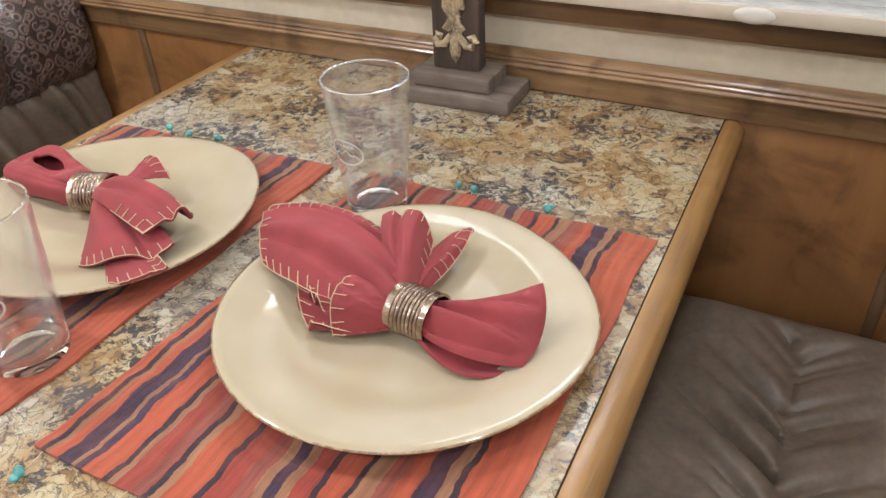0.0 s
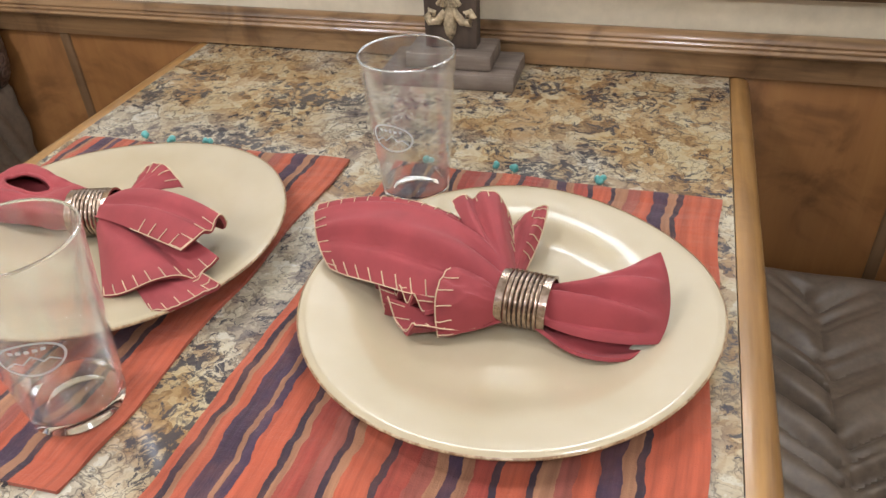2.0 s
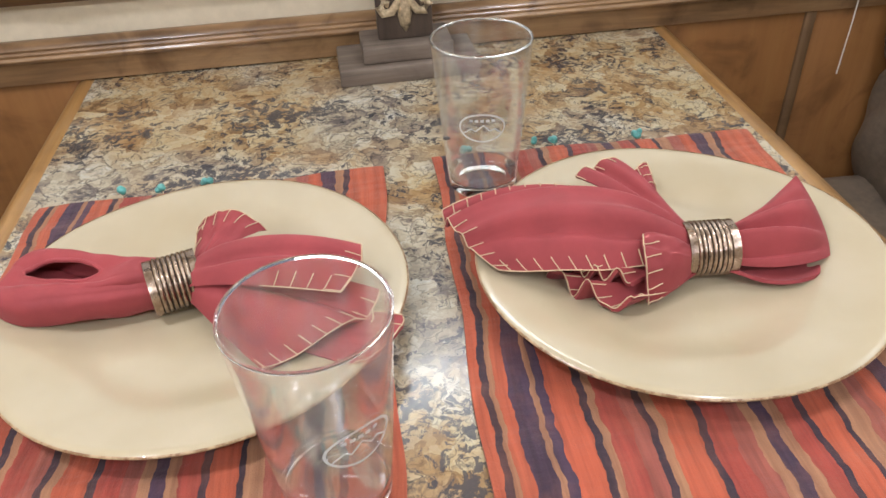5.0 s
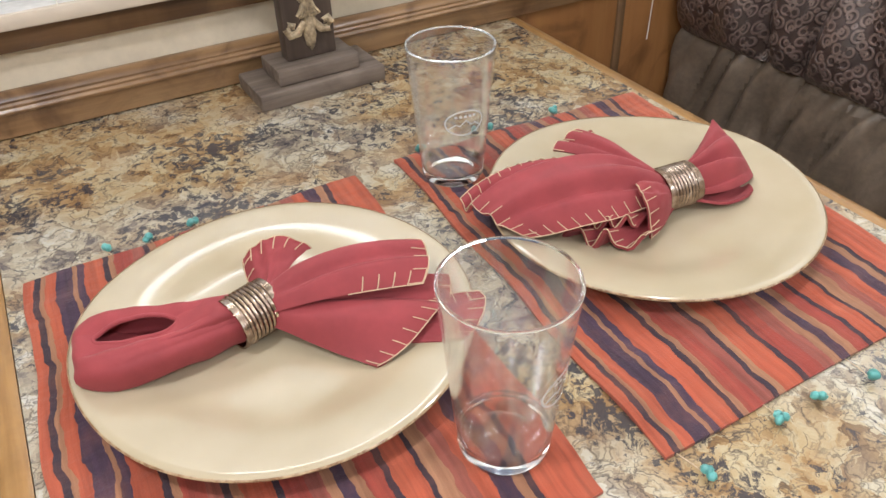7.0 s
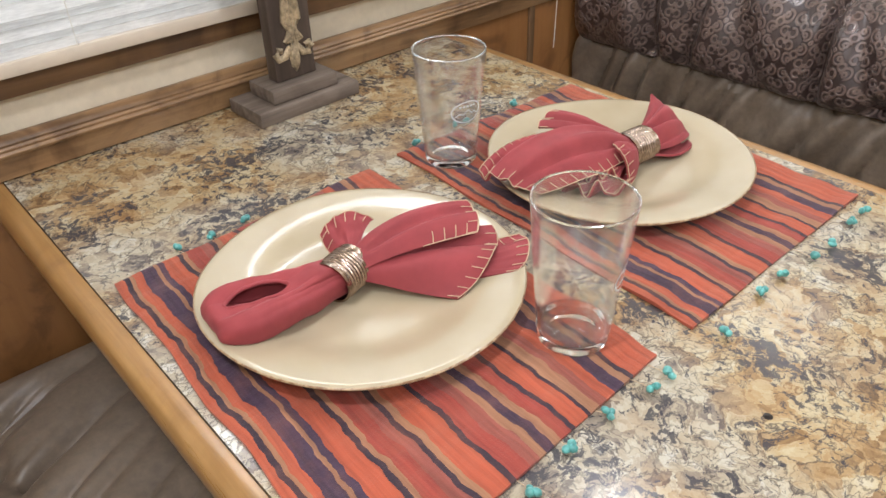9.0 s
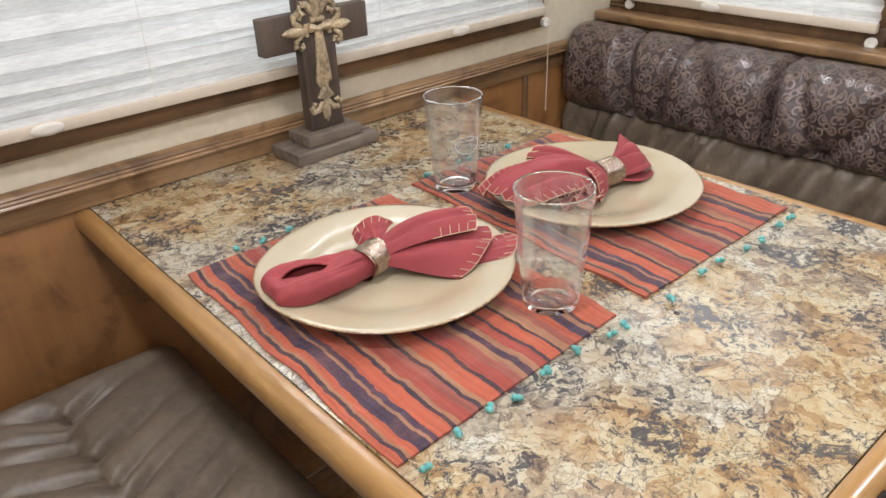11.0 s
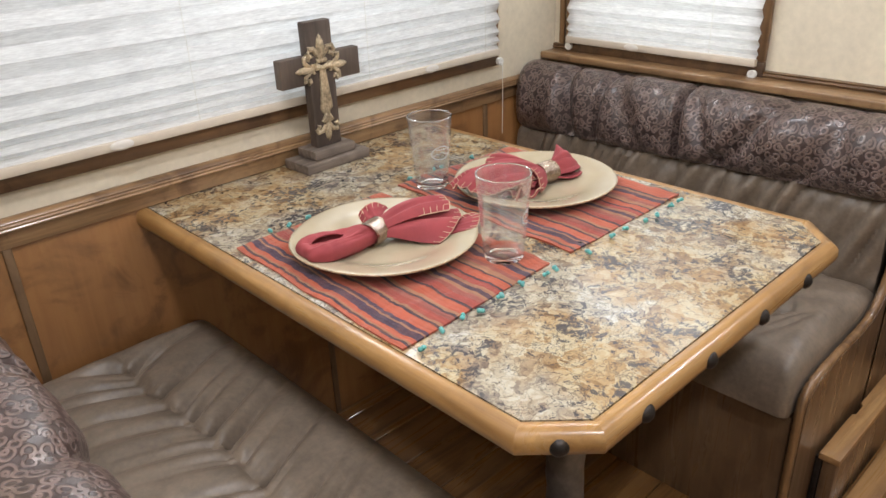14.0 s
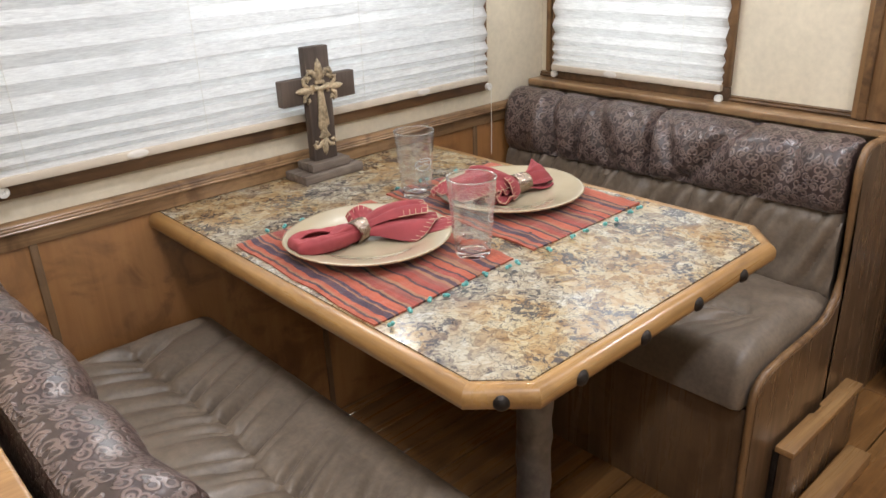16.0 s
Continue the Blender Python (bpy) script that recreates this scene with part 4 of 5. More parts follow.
def pint(at, turn, label):
    """A tapered pint glass with a heavy base and an etched oval emblem."""
    g = thing("pint_glass", label, "glass", at, turn, group="pint glasses")
    H, rb, rt = 0.152, 0.0335, 0.0462
    def rad(z):
        return rb + (rt - rb) * (z / H)
    foot = [(0.0, 0.0035), (0.018, 0.0030), (0.0245, 0.0008), (0.0290, 0.0), (0.0322, 0.0012), (rad(0.004), 0.004), (rad(0.009), 0.009), (rad(0.0150), 0.0150)]
    foot += [(rad(0.0150) - 0.0016, 0.0152), (rad(0.0150) - 0.0030, 0.0135), (rad(0.0150) - 0.0065, 0.0108), (0.018, 0.0094), (0.0, 0.0088)]
    part("base", lathe(foot, 72), GLASS, g, "thick clear glass base")
    wall = [(rad(z), z) for z in [0.0154 + (H - 0.0170) * k / 11 for k in range(12)]]
    wall += [(rt - 0.0003, H - 0.0006), (rt - 0.0012, H), (rt - 0.0021, H - 0.0006)]
    wall += [(rad(z) - 0.0018, z) for z in [H - 0.0022 - (H - 0.0178) * k / 11 for k in range(12)]]
    part("body", lathe(wall, 72), THIN_GLASS, g)
    lip = [(rt + 0.0001, H - 0.0012), (rt - 0.0002, H), (rt - 0.0011, H + 0.0005), (rt - 0.0020, H), (rt - 0.0023, H - 0.0012)]
    part("rim", lathe(lip, 72, closed=True), GLASS, g, "rounded clear glass rim")
    em = bmesh.new()
    def wrap(u, z):
        r = rb + (rt - rb) * (z / H) + 0.00025
        a = u / r
        return (r * math.cos(a), r * math.sin(a), z)
    def stroke(pts, w):
        rows = []
        for i, (u, z) in enumerate(pts):
            u0, z0 = pts[max(i - 1, 0)]
            u1, z1 = pts[min(i + 1, len(pts) - 1)]
            d = math.hypot(u1 - u0, z1 - z0) or 1
            nx, nz = -(z1 - z0) / d * w, (u1 - u0) / d * w
            rows.append((em.verts.new(wrap(u + nx, z + nz)), em.verts.new(wrap(u - nx, z - nz))))
        for (a, b), (c, d) in zip(rows, rows[1:]):
            em.faces.new((a, b, d, c))
    stroke([(0.021 * math.cos(t), 0.082 + 0.014 * math.sin(t)) for t in [2 * math.pi * k / 40 for k in range(41)]], 0.0009)
    stroke([(-0.017, 0.076), (-0.010, 0.081), (-0.006, 0.0785), (0.001, 0.085), (0.007, 0.079), (0.011, 0.081), (0.017, 0.076)], 0.0007)
    for u in (-0.010, -0.005, 0.0, 0.005, 0.010):
        stroke([(u - 0.0016, 0.0895), (u + 0.0016, 0.0895)], 0.0014)
    part("emblem", em, FROST, g, "etched oval emblem")
    return g


pint((0.4605, -0.374, TZ + 0.0035), -100, "clear pint glass with an etched oval emblem on a placemat")
pint((0.306, -0.714, TZ + 0.0035), -60, "empty clear pint glass with a heavy base and etched emblem")


# ---- napkins ----
def bez(p, t):
    a, b, c, d = p
    s = 1 - t
    return a * (s * s * s) + b * (3 * s * s * t) + c * (3 * s * t * t) + d * (t * t * t)


def cloth_sheet(ctrl, folds, corner=0.10, nu=40, nv=36):
    """A piece of cloth over a 4 by 4 net (u out from the ring, v across); folds(u, v) lifts it. Returns its mesh and its surface."""
    net = [[Vector(p) for p in row] for row in ctrl]
    def at(u, v):
        u *= 1 - corner * abs(2 * v - 1) ** 4
        p = bez([bez(row, v) for row in net], u)
        return p + Vector((0, 0, folds(u, v)))
    def normal(u, v):
        e = 0.01
        a = at(min(u + e, 1), v) - at(max(u - e, 0), v)
        b = at(u, min(v + e, 1)) - at(u, max(v - e, 0))
        n = a.cross(b)
        n = n.normalized() if n.length > 1e-12 else Vector((0, 0, 1))
        return n if n.z >= 0 else -n
    bm = bmesh.new()
    top = [[bm.verts.new(at(i / nu, j / nv)) for j in range(nv + 1)] for i in range(nu + 1)]
    low = [[bm.verts.new(at(i / nu, j / nv) - (0.0016 + 0.0014 * smoothstep(0.90, 0.94, max(i / nu, abs(2 * j / nv - 1)))) * normal(i / nu, j / nv)) for j in range(nv + 1)] for i in range(nu + 1)]
    for i in range(nu):
        for j in range(nv):
            bm.faces.new((top[i][j], top[i + 1][j], top[i + 1][j + 1], top[i][j + 1]))
            bm.faces.new((low[i][j], low[i][j + 1], low[i + 1][j + 1], low[i + 1][j]))
    rim = [(i, 0) for i in range(nu)] + [(nu, j) for j in range(nv)] + [(i, nv) for i in range(nu, 0, -1)] + [(0, j) for j in range(nv, 0, -1)]
    for (a, b), (c, d) in zip(rim, rim[1:] + rim[:1]):
        bm.faces.new((top[a][b], top[c][d], low[c][d], low[a][b]))
    return bm, at, normal


def stitches(at, normal, border, inward, pitch=0.0125, length=0.0125):
    """Blanket stitches along a border: border(s) gives (u, v), inward the step in u and v that leads into the cloth."""
    bm = bmesh.new()
    pts = [at(*border(k / 200)) for k in range(201)]
    run = 0.0
    edge = []
    for k in range(1, 201):
        run += (pts[k] - pts[k - 1]).length
        if k % 4 == 0:
            edge.append(pts[k] + 0.0004 * normal(*border(k / 200)))
        if run >= pitch:
            run = 0.0
            u, v = border(k / 200)
            line, t, q = [], 0.0, at(u, v)
            for step in range(1, 60):
                uu, vv = u + inward[0] * 0.006 * step, v + inward[1] * 0.006 * step
                if not (0 <= uu <= 1 and 0 <= vv <= 1):
                    break
                p2 = at(uu, vv)
                t += (p2 - q).length
                q = p2
                line.append(p2 + 0.0006 * normal(uu, vv))
                if t > length:
                    break
            if len(line) > 1:
                tube([at(u, v) + 0.0005 * normal(u, v)] + line, 0.00055, 4, bm)
    tube(edge, 0.0006, 4, bm)
    return bm


def well(r):
    """Height of a plate's upper face at radius r."""
    return 0.0078 + 0.0090 * smoothstep(0.088, 0.122, r) + 0.0080 * smoothstep(0.105, 0.165, r)


def flared_loop(length, w0, w1, h0, h1, slant, dents, end_round, nu=110, nv=150, lift=0.0, bend=0.0):
    """The pulled-through tail of a napkin: a tube along +x that widens, with pressed-in folds."""
    loops = []
    for i in range(nu + 1):
        s = i / nu
        close = math.sqrt(max(0.0, 1 - max(0.0, (s - (1 - end_round)) / end_round) ** 2)) if end_round else 1
        w = w0 + (w1 - w0) * smoothstep(0, 0.85, s)
        h = h0 + (h1 - h0) * smoothstep(0, 0.7, s)
        w *= 0.55 + 0.45 * close
        h *= max(0.12, close)
        loop = []
        for j in range(nv):
            a = 2 * math.pi * j / nv
            cy, cz = math.cos(a), math.sin(a)
            r = 1.0
            dz = 0.0
            for a0, wide, depth, s0, s1 in dents:
                da = math.atan2(math.sin(a - a0), math.cos(a - a0))
                dz -= depth * min(1.0, 1.5 * math.exp(-(da / wide) ** 2))  * smoothstep(s0, (s0 + s1) / 2, s) * (1 - 0.9 * smoothstep(s1, 1.0, s))
            y = w * (abs(cy) ** 0.8) * (1 if cy > 0 else -1)
            z = h * (abs(cz) ** 0.8) * (1 if cz > 0 else -1)
            y += dz * cy * 0.9
            z += dz * cz
            x = length * s + slant * y * s + 0.002 * noise.noise((y * 60, z * 60, s * 4))
            yy = y + bend * s * s
            zz = z + lift * s + 0.0012 * noise.noise((s * 9, a * 2, 7.0))
            loop.append((x, yy, max(zz, well(math.hypot(x + 0.019, yy - 0.005)) - 0.0285 + 0.0006 * cz)))
        loops.append(loop)
    return loft(loops)


def ring(parent):
    """A hammered metal napkin ring with fine turned grooves, its axis along x."""
    R, L = 0.0225, 0.040
    prof, n = [], 80
    for k in range(n + 1):
        x = L * k / n
        g = 0.0
        if 0.16 < k / n < 0.84:
            g = 0.0015 * abs(math.sin((k / n - 0.16) / 0.68 * math.pi * 7)) - 0.0006
        prof.append((R + g + 0.0008 * (2 * x / L - 1) ** 2, x))
    prof += [(R - 0.0016, L), (R - 0.0022, L * 0.5), (R - 0.0016, 0.0)]
    bm = lathe(prof, 56, closed=True)
    bmesh.ops.transform(bm, matrix=Matrix.Translation((-L / 2, 0, 0)) @ Matrix.Rotation(radians(90), 4, "Y"), verts=bm.verts)
    bmesh.ops.scale(bm, vec=(1, 1.04, 0.94), verts=bm.verts)
    r = part("napkin_ring", bm, RINGMETAL, parent, "grooved silver-bronze napkin ring")
    for k in range(8):
        x = -L / 2 + L * (0.16 + 0.68 * k / 7)
        g = lathe([(R - 0.0008, -0.0007), (R + 0.0001, 0.0), (R - 0.0008, 0.0007)], 48)
        bmesh.ops.transform(g, matrix=Matrix.Translation((x, 0, 0)) @ Matrix.Rotation(radians(90), 4, "Y"), verts=g.verts)
        bmesh.ops.scale(g, vec=(1, 1.04, 0.94), verts=g.verts)
        part("groove", g, GROOVE, r)
    return r


def folded(*waves, crease=0.009):
    """Folds that fan out from the ring: smooth waves, and creases that follow the pull of the cloth."""
    return lambda u, v: (sum(a * math.sin(p * v + q * u + c) for a, p, q, c in waves) * smoothstep(0.0, 0.5, u)
                         + (crease * (0.25 - abs(noise.noise((v * 4.5 + u, u * 1.2, waves[0][0] * 900)))) + 0.0015 * noise.noise((v * 8, u * 5, 8.0))) * smoothstep(0.0, 0.2, u))


RH = 0.0215                                     # ring centre above the plate's well
PZ = TZ + 0.003 + 0.0078                        # well of the plates


def napkin(name_label, at, turn, loop, sheets, ring_turn=0.0):
    """A red cloth napkin drawn through a ring; everything in the ring's own frame, x towards the tail."""
    n = thing("napkin", name_label, "napkin", at, turn, group="napkins")
    ring(n).matrix_local = Matrix.Rotation(radians(ring_turn), 4, "Z")
    if loop:
        part("tail", loop, NAPKIN, n)
    for ctrl, folds, edges, corner in sheets:
        bm, at_, normal_ = cloth_sheet(ctrl, folds, corner)
        sh = part("fold", bm, NAPKIN, n)
        for border, inward in edges:
            part("stitching", stitches(at_, normal_, border, inward), THREAD, sh, "cream blanket stitching")
    return n


OUT = (lambda s: (1.0, s), (-1, 0))             # far hem of a sheet
SIDE0 = (lambda s: (0.25 + 0.75 * s, 0.0), (0, 1))
SIDE1 = (lambda s: (0.25 + 0.75 * s, 1.0), (0, -1))

# napkin on the plate by the far bench: wide fan towards -x, tail with a slanted end
fan_a = [
    # tail: a puffed pillow whose far corner stands up, creased along its length
    ([[(0.012, 0.019, -0.002), (0.012, 0.012, 0.020), (0.012, -0.012, 0.020), (0.012, -0.019, -0.002)],
      [(0.046, 0.024, 0.002), (0.046, 0.014, 0.036), (0.046, -0.014, 0.032), (0.046, -0.028, -0.008)],
      [(0.078, 0.046, 0.026), (0.088, 0.030, 0.050), (0.092, 0.002, 0.030), (0.084, -0.024, -0.004)],
      [(0.092, 0.056, 0.028), (0.106, 0.040, 0.008), (0.110, 0.018, -0.004), (0.104, -0.004, -0.013)]],
     lambda u, v: smoothstep(0, 0.12, u) * smoothstep(1.0, 0.72, u) * (-0.017 * bump1(v, 0.44 + 0.26 * u, 0.075) * (1 - 0.75 * u) + 0.005 * bump1(v, 0.62 + 0.2 * u, 0.09) * (1 - u) - 0.006 * bump1(v, 0.86, 0.05) - 0.005 * bump1(v, 0.20 + 0.1 * u, 0.06)), [], 0.02),
    ([[(0.012, 0.018, -0.006), (0.012, 0.008, -0.018), (0.012, -0.008, -0.018), (0.012, -0.019, -0.006)],
      [(0.042, 0.026, -0.010), (0.042, 0.010, -0.020), (0.042, -0.016, -0.020), (0.042, -0.034, -0.012)],
      [(0.072, 0.044, 0.004), (0.076, 0.015, -0.0205), (0.074, -0.020, -0.0205), (0.070, -0.036, -0.014)],
      [(0.084, 0.046, 0.014), (0.094, 0.024, -0.012), (0.096, -0.004, -0.018), (0.090, -0.022, -0.017)]],
     lambda u, v: 0.002 * math.sin(6 * u + 9 * v) * smoothstep(0, 0.3, u), [], 0.06),
    # great lobe: a raised crest between a far hem that lies lower and a near hem that hangs down
    ([[(-0.012, 0.018, 0.006), (-0.012, 0.010, 0.020), (-0.012, -0.008, 0.020), (-0.012, -0.018, 0.002)],
      [(-0.058, 0.078, 0.020), (-0.058, 0.034, 0.060), (-0.060, -0.006, 0.050), (-0.056, -0.036, 0.014)],
      [(-0.142, 0.092, 0.030), (-0.142, 0.058, 0.066), (-0.140, 0.006, 0.054), (-0.116, -0.030, 0.006)],
      [(-0.214, 0.052, 0.016), (-0.208, 0.040, 0.020), (-0.198, 0.014, 0.010), (-0.172, -0.008, -0.002)]],
     lambda u, v: smoothstep(0.0, 0.3, u) * (-0.010 * bump1(v, 0.20, 0.07) * smoothstep(0.15, 0.5, u) + 0.004 * bump1(v, 0.30, 0.06) - 0.009 * bump1(v, 0.10 + 0.25 * u, 0.05) * smoothstep(0.9, 0.4, u)
                                            + 0.005 * bump1(v, 0.62, 0.10) - 0.006 * bump1(v, 0.80 - 0.12 * u, 0.05) + 0.0016 * noise.noise((v * 7, u * 5, 8.0))) - 0.006 * bump1(v, 0.45, 0.06) * bump1(u, 0.15, 0.18), [OUT, SIDE0, SIDE1], 0.015),
    # ruffled leaf under its near side, dark inside
    ([[(-0.010, 0.012, -0.006), (-0.010, 0.004, 0.000), (-0.010, -0.008, 0.002), (-0.010, -0.019, -0.008)],
      [(-0.045, 0.004, -0.018), (-0.045, -0.010, -0.014), (-0.045, -0.028, -0.012), (-0.040, -0.042, -0.012)],
      [(-0.090, 0.010, -0.019), (-0.090, -0.014, -0.018), (-0.082, -0.036, -0.014), (-0.064, -0.048, -0.010)],
      [(-0.140, 0.014, -0.008), (-0.126, -0.014, -0.010), (-0.104, -0.040, -0.004), (-0.074, -0.054, -0.014)]],
     lambda u, v: smoothstep(0.3, 1.0, u) * (0.009 * math.sin(20 * v + 1.0) + 0.004 * math.sin(33 * v)), [OUT, SIDE1], 0.06),
    ([[(-0.010, 0.010, 0.000), (-0.010, 0.002, 0.006), (-0.010, -0.008, 0.008), (-0.010, -0.016, 0.002)],
      [(-0.045, 0.006, -0.004), (-0.045, -0.006, 0.006), (-0.045, -0.018, 0.006), (-0.042, -0.028, 0.000)],
      [(-0.085, 0.004, -0.008), (-0.088, -0.008, 0.004), (-0.082, -0.022, 0.006), (-0.068, -0.034, 0.004)],
      [(-0.118, 0.000, -0.012), (-0.112, -0.016, 0.002), (-0.094, -0.030, 0.004), (-0.072, -0.038, 0.006)]],
     lambda u, v: smoothstep(0.4, 1.0, u) * 0.007 * math.sin(24 * v), [OUT], 0.05),
    # curled hem beside the ring
    ([[(-0.016, -0.008, 0.008), (-0.016, -0.014, 0.014), (-0.016, -0.020, 0.010), (-0.016, -0.021, -0.006)],
      [(-0.030, -0.008, 0.020), (-0.032, -0.022, 0.032), (-0.032, -0.036, 0.020), (-0.032, -0.038, -0.012)],
      [(-0.048, -0.010, 0.026), (-0.050, -0.026, 0.036), (-0.050, -0.042, 0.022), (-0.050, -0.044, -0.014)],
      [(-0.058, -0.012, 0.026), (-0.062, -0.026, 0.034), (-0.062, -0.044, 0.018), (-0.058, -0.046, -0.014)]],
     folded((0.0015, 9.0, 2.0, 0.4), crease=0.003), [OUT], 0.02),
    # pleat rising behind the ring
    ([[(-0.012, 0.017, 0.006), (-0.012, 0.012, 0.015), (-0.012, 0.004, 0.018), (-0.012, -0.002, 0.014)],
      [(-0.026, 0.050, 0.000), (-0.034, 0.046, 0.040), (-0.044, 0.034, 0.048), (-0.054, 0.020, 0.030)],
      [(-0.034, 0.078, 0.004), (-0.042, 0.076, 0.042), (-0.062, 0.070, 0.052), (-0.080, 0.062, 0.030)],
      [(-0.040, 0.090, 0.010), (-0.050, 0.096, 0.036), (-0.072, 0.094, 0.040), (-0.094, 0.084, 0.024)]],
     lambda u, v: smoothstep(0.1, 0.5, u) * (0.004 * bump1(v, 0.35, 0.12) - 0.008 * bump1(v, 0.72, 0.08)), [OUT, SIDE0], 0.04),
    # small pointed tip behind it
    ([[(-0.014, 0.015, -0.004), (-0.014, 0.013, 0.004), (-0.014, 0.010, 0.006), (-0.014, 0.006, 0.002)],
      [(-0.014, 0.060, -0.012), (-0.022, 0.058, 0.010), (-0.032, 0.054, 0.012), (-0.042, 0.050, -0.006)],
      [(-0.012, 0.096, -0.008), (-0.022, 0.094, 0.010), (-0.036, 0.088, 0.008), (-0.048, 0.084, -0.008)],
      [(-0.016, 0.126, 0.008), (-0.022, 0.122, 0.012), (-0.034, 0.112, 0.004), (-0.046, 0.102, -0.010)]],
     folded((0.001, 9.0, 2.0, 0.0), crease=0.002), [OUT, SIDE0], 0.02),
]
napkin("dusty red cloth napkin with cream blanket stitching in a metal ring", (0.611, -0.556, PZ + RH + 0.001), -5, None, fan_a)

# napkin on the other plate: hollow looped tail, fan of three overlapping leaves
tail_b = flared_loop(0.137, 0.019, 0.038, 0.0185, 0.0285, 0.05, [(1.60, 0.60, 0.015, 0.16, 0.84), (-0.75, 0.30, 0.007, 0.3, 0.8), (3.3, 0.35, 0.006, 0.0, 0.5), (0.6, 0.25, 0.004, 0.0, 0.4)], 0.24, lift=0.001, bend=-0.013)


def hollow(bm, length, bend, s0, y0, rs, ry):
    """Opens the top of a looped tail and rolls the lip of the opening."""
    def inside(c):
        s = c.x / length
        return c.z > 0 and ((s - s0) / rs) ** 2 + ((c.y - bend * s * s - y0) / ry) ** 2 < 1
    tops = [v.co.copy() for v in bm.verts if v.co.z > 0 and abs(v.co.x / length - s0) < rs * 1.2]
    bmesh.ops.delete(bm, geom=[f for f in bm.faces if inside(f.calc_center_median())], context="FACES")
    lip = []
    for k in range(49):
        q = 2 * math.pi * k / 48
        s = s0 + rs * math.cos(q)
        y = y0 + ry * math.sin(q) + bend * s * s
        near = sorted(tops, key=lambda v: (v.x - s * length) ** 2 + (v.y - y) ** 2)[:6]
        lip.append(Vector((s * length, y, sum(v.z for v in near) / 6 - 0.0012)))
    return tube(lip, 0.0021, 8, bm)


tail_b = hollow(tail_b, 0.137, -0.013, 0.64, -0.005, 0.23, 0.012)
fan_b = [
    # rolled upper leaf
    ([[(-0.012, -0.017, 0.000), (-0.012, -0.008, 0.018), (-0.012, 0.006, 0.020), (-0.012, 0.016, 0.006)],
      [(-0.050, -0.026, -0.006), (-0.054, -0.024, 0.046), (-0.056, 0.012, 0.052), (-0.050, 0.032, 0.020)],
      [(-0.102, -0.022, -0.006), (-0.108, -0.016, 0.048), (-0.110, 0.022, 0.052), (-0.098, 0.046, 0.020)],
      [(-0.142, -0.006, 0.000), (-0.156, 0.004, 0.034), (-0.156, 0.032, 0.034), (-0.138, 0.052, 0.014)]],
     lambda u, v: smoothstep(0, 0.25, u) * (0.003 * bump1(v, 0.4, 0.12) - 0.006 * bump1(v, 0.72 - 0.1 * u, 0.07) - 0.004 * bump1(v, 0.22, 0.05)), [OUT, (lambda s: (0.5 + 0.5 * s, 1.0), (0, -1))], 0.03),
    # broad lower leaf
    ([[(-0.012, -0.004, 0.004), (-0.012, 0.006, 0.014), (-0.012, 0.013, 0.008), (-0.012, 0.018, -0.006)],
      [(-0.060, 0.006, 0.010), (-0.056, 0.026, 0.024), (-0.048, 0.042, 0.014), (-0.036, 0.046, -0.012)],
      [(-0.115, 0.020, 0.010), (-0.108, 0.046, 0.026), (-0.090, 0.068, 0.014), (-0.060, 0.076, -0.014)],
      [(-0.166, 0.044, 0.006), (-0.156, 0.068, 0.006), (-0.118, 0.094, 0.002), (-0.074, 0.092, -0.015)]],
     lambda u, v: smoothstep(0, 0.3, u) * (-0.006 * bump1(v, 0.28, 0.07) + 0.003 * math.sin(9 * v + 3 * u)), [OUT], 0.02),
    # small tip under it
    ([[(-0.012, 0.000, -0.006), (-0.012, 0.006, -0.004), (-0.012, 0.010, -0.006), (-0.012, 0.014, -0.008)],
      [(-0.060, 0.020, -0.012), (-0.060, 0.030, -0.010), (-0.058, 0.040, -0.012), (-0.052, 0.046, -0.014)],
      [(-0.125, 0.045, -0.006), (-0.122, 0.058, -0.004), (-0.112, 0.070, -0.006), (-0.100, 0.078, -0.012)],
      [(-0.182, 0.070, 0.002), (-0.178, 0.085, 0.004), (-0.166, 0.102, 0.000), (-0.140, 0.110, -0.006)]],
     folded((0.001, 9.0, 3.0, 0.8), crease=0.003), [OUT, SIDE0], 0.02),
    # upright tip behind the ring
    ([[(-0.012, -0.016, 0.002), (-0.012, -0.012, 0.006), (-0.012, -0.008, 0.008), (-0.012, -0.002, 0.006)],
      [(-0.008, -0.036, -0.008), (-0.022, -0.036, 0.012), (-0.036, -0.032, 0.016), (-0.046, -0.026, 0.012)],
      [(-0.010, -0.052, 0.002), (-0.026, -0.054, 0.032), (-0.042, -0.050, 0.032), (-0.060, -0.042, 0.014)],
      [(-0.012, -0.060, 0.010), (-0.030, -0.062, 0.034), (-0.048, -0.056, 0.030), (-0.072, -0.046, 0.012)]],
     folded((0.0015, 8.0, 2.0, 0.4), crease=0.003), [OUT, SIDE0], 0.03),
]
napkin("dusty red cloth napkin with a looped tail in a metal ring", (0.184, -0.518, PZ + RH + 0.001), 178, tail_b, fan_b, 19)


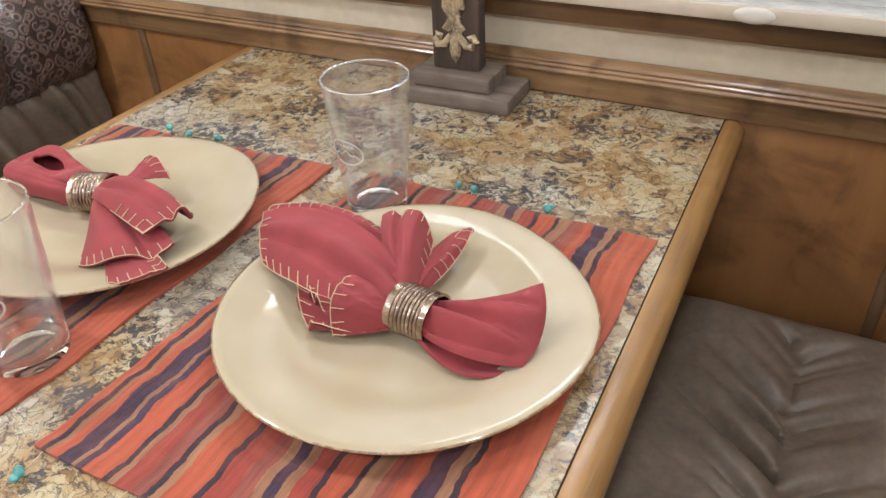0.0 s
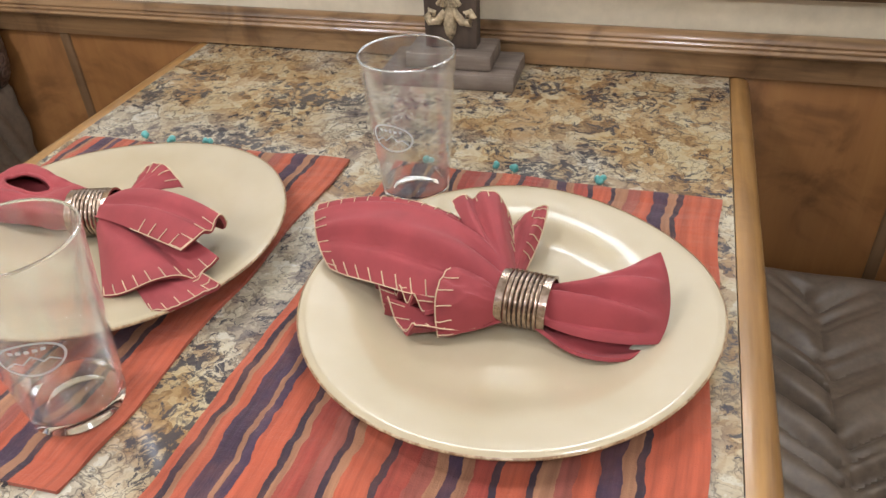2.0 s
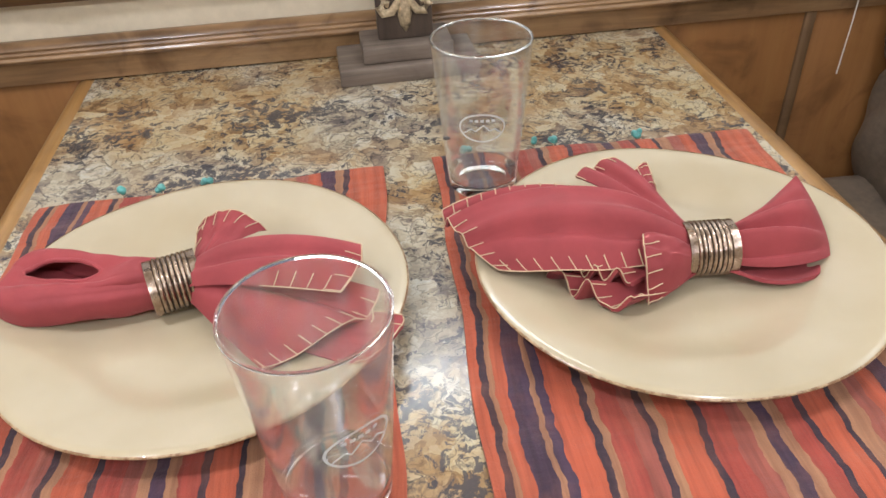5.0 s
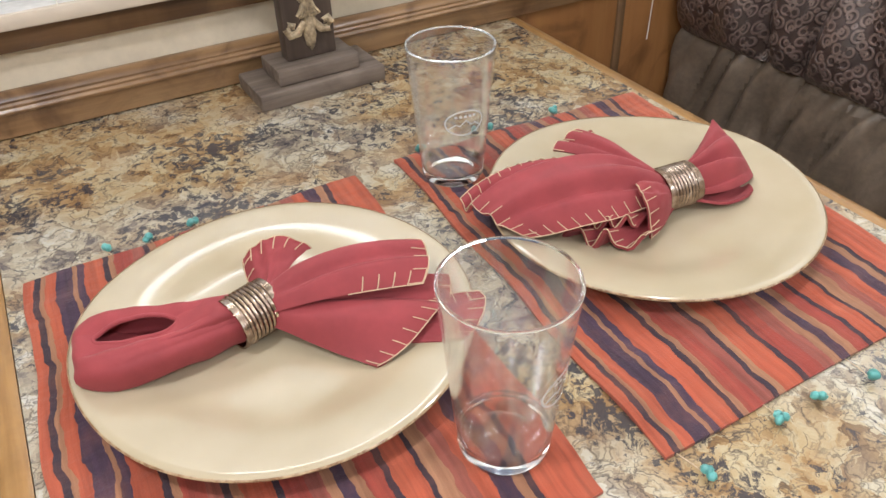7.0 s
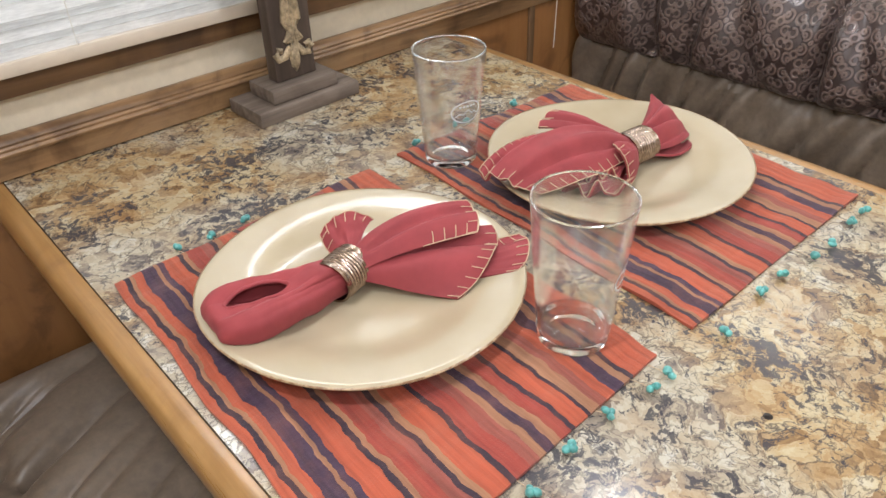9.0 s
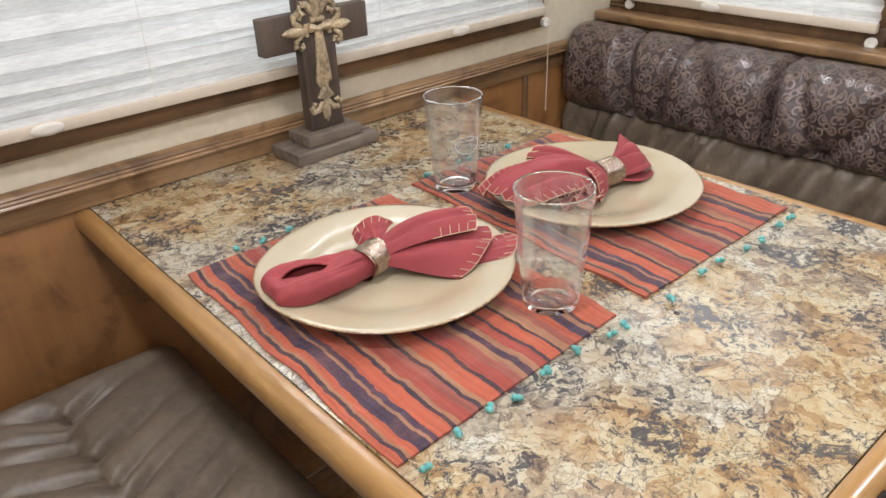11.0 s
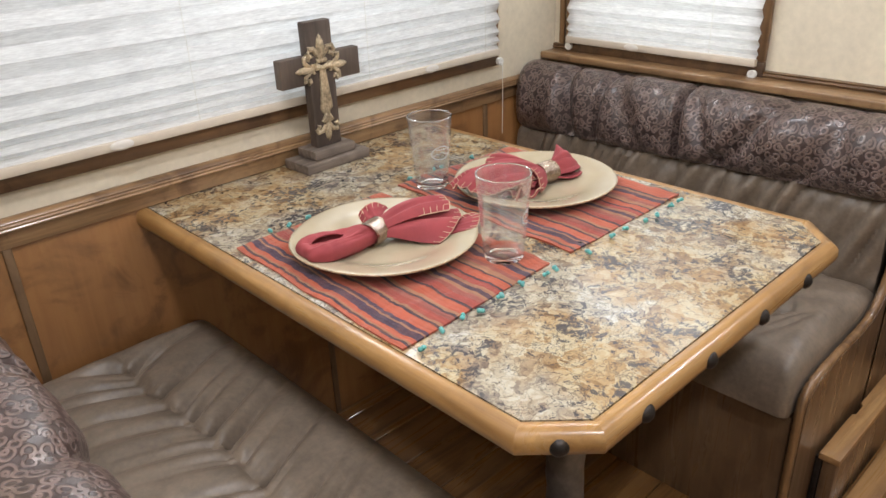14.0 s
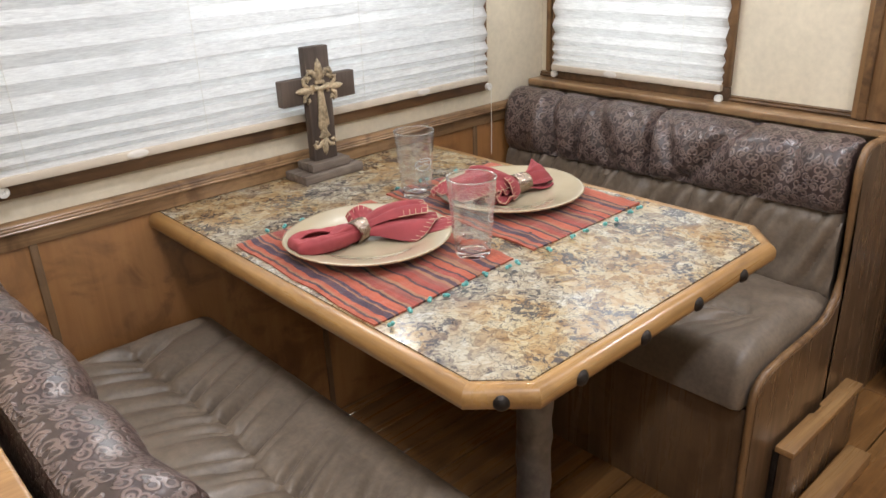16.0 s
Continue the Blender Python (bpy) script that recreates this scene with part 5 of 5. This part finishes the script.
# ---- cross ornament ----
cross = thing("standing_cross", "dark wooden standing cross with aged gold relief on stepped plinth", "ornament", (0.416, -0.066, TZ), 1.5)
part("plinth", rbox(-0.090, 0.090, -0.045, 0.045, 0.0, 0.022, 0.003), W_BASE, cross, "weathered grey-brown wooden plinth")
part("plinth", rbox(-0.058, 0.058, -0.034, 0.034, 0.0225, 0.044, 0.003), W_BASE, cross, "weathered grey-brown wooden plinth")
part("upright", rbox(-0.035, 0.035, -0.012, 0.012, 0.0445, 0.322, 0.002), W_CROSS, cross)
part("arm", rbox(-0.108, -0.0355, -0.0118, 0.0118, 0.190, 0.252, 0.002), W_CROSS, cross)
part("arm", rbox(0.0355, 0.108, -0.0118, 0.0118, 0.190, 0.252, 0.002), W_CROSS, cross)


def lily(at, turn, size):
    """A relief lily: a pointed middle leaf between two curled ones, over a band."""
    bm = bmesh.new()
    def leaf(pts, r, taper):
        tube([Vector((x, 0, z)) for x, z in pts], r, 8, bm, taper)
    leaf([(0, 0.0), (0, 0.3), (0, 0.6), (0, 0.85), (0, 1.05)], 0.17, lambda t: 0.45 + 0.75 * math.sin(math.pi * min(t * 1.05, 1)) * (1 - 0.25 * t) if t < 0.96 else 0.1)
    for s in (-1, 1):
        leaf([(0.05 * s, 0.0), (0.14 * s, 0.25), (0.34 * s, 0.50), (0.56 * s, 0.52), (0.64 * s, 0.36), (0.56 * s, 0.22), (0.43 * s, 0.26), (0.46 * s, 0.36)], 0.11, lambda t: 0.8 + 0.5 * math.sin(math.pi * t) - 0.35 * t)
    leaf([(-0.24, 0.02), (0, 0.04), (0.24, 0.02)], 0.10, lambda t: 1)
    m = Matrix.Translation(at) @ Matrix.Rotation(radians(turn), 4, "Y") @ Matrix.Diagonal((size, size * 0.85, size, 1))
    bmesh.ops.transform(bm, matrix=m, verts=bm.verts)
    return bm


for at, turn, size in (((0, -0.0125, 0.236), 0, 0.056), ((-0.022, -0.0125, 0.222), -90, 0.046), ((0.022, -0.0125, 0.222), 90, 0.046), ((0, -0.0125, 0.104), 180, 0.048)):
    part("lily_relief", lily(at, turn, size), ORNAMENT, cross, "aged gold lily relief")
bm = bmesh.new()
for k in (-2, -1, 0, 1, 2):
    tube([(0.0015 * k, -0.013, 0.226), (0.0028 * k, -0.0155, 0.190), (0.0046 * k, -0.0165, 0.160), (0.0062 * k, -0.0150, 0.136 - 0.002 * abs(k)), (0.0028 * k, -0.0135, 0.121)], 0.0046, 6, bm)
part("drapery_relief", bm, ORNAMENT, cross, "gathered aged gold drapery relief")
bm = bmesh.new()
for k in (-3, -2, -1, 0, 1, 2, 3):
    tube([(0.0012 * k, -0.0135, 0.122), (0.0032 * k, -0.0160, 0.110), (0.0050 * k, -0.0150, 0.100 + 0.0008 * abs(k))], 0.0030, 6, bm)
part("shell_relief", bm, ORNAMENT, cross, "aged gold shell relief")
bm = bmesh.new()
for s in (-1, 1):
    tube([(0.002 * s, -0.0145, 0.222), (0.010 * s, -0.0165, 0.224), (0.020 * s, -0.0150, 0.226)], 0.0085, 8, bm, lambda t: 0.55 + 0.5 * t)
blob((0, -0.016, 0.222), (0.006, 0.006, 0.006), bm)
part("bow_relief", bm, ORNAMENT, cross, "small aged gold bow relief")

# ---- floor boards ----
plank_mesh = None
rnd = random.Random(4)
for row in range(11):
    y = -2.3 + 0.125 * row
    x = -1.6 + 0.4 * (row % 3)
    while x < 2.6:
        if plank_mesh is None:
            pl = part("plank", rbox(0, 0.796, 0, 0.1215, -0.014, 0.0, 0.0015, 1), W_FLOOR, floor, smooth=False)
            plank_mesh = pl.data
        else:
            pl = new("plank", plank_mesh)
            pl.parent = floor
        pl.location = (x, y, 0.0)
        x += 0.80
for row in range(8):
    pl = new("plank", plank_mesh)
    pl.parent = floor
    pl.location = (0.0, -0.925 + 0.125 * row, 0.0)
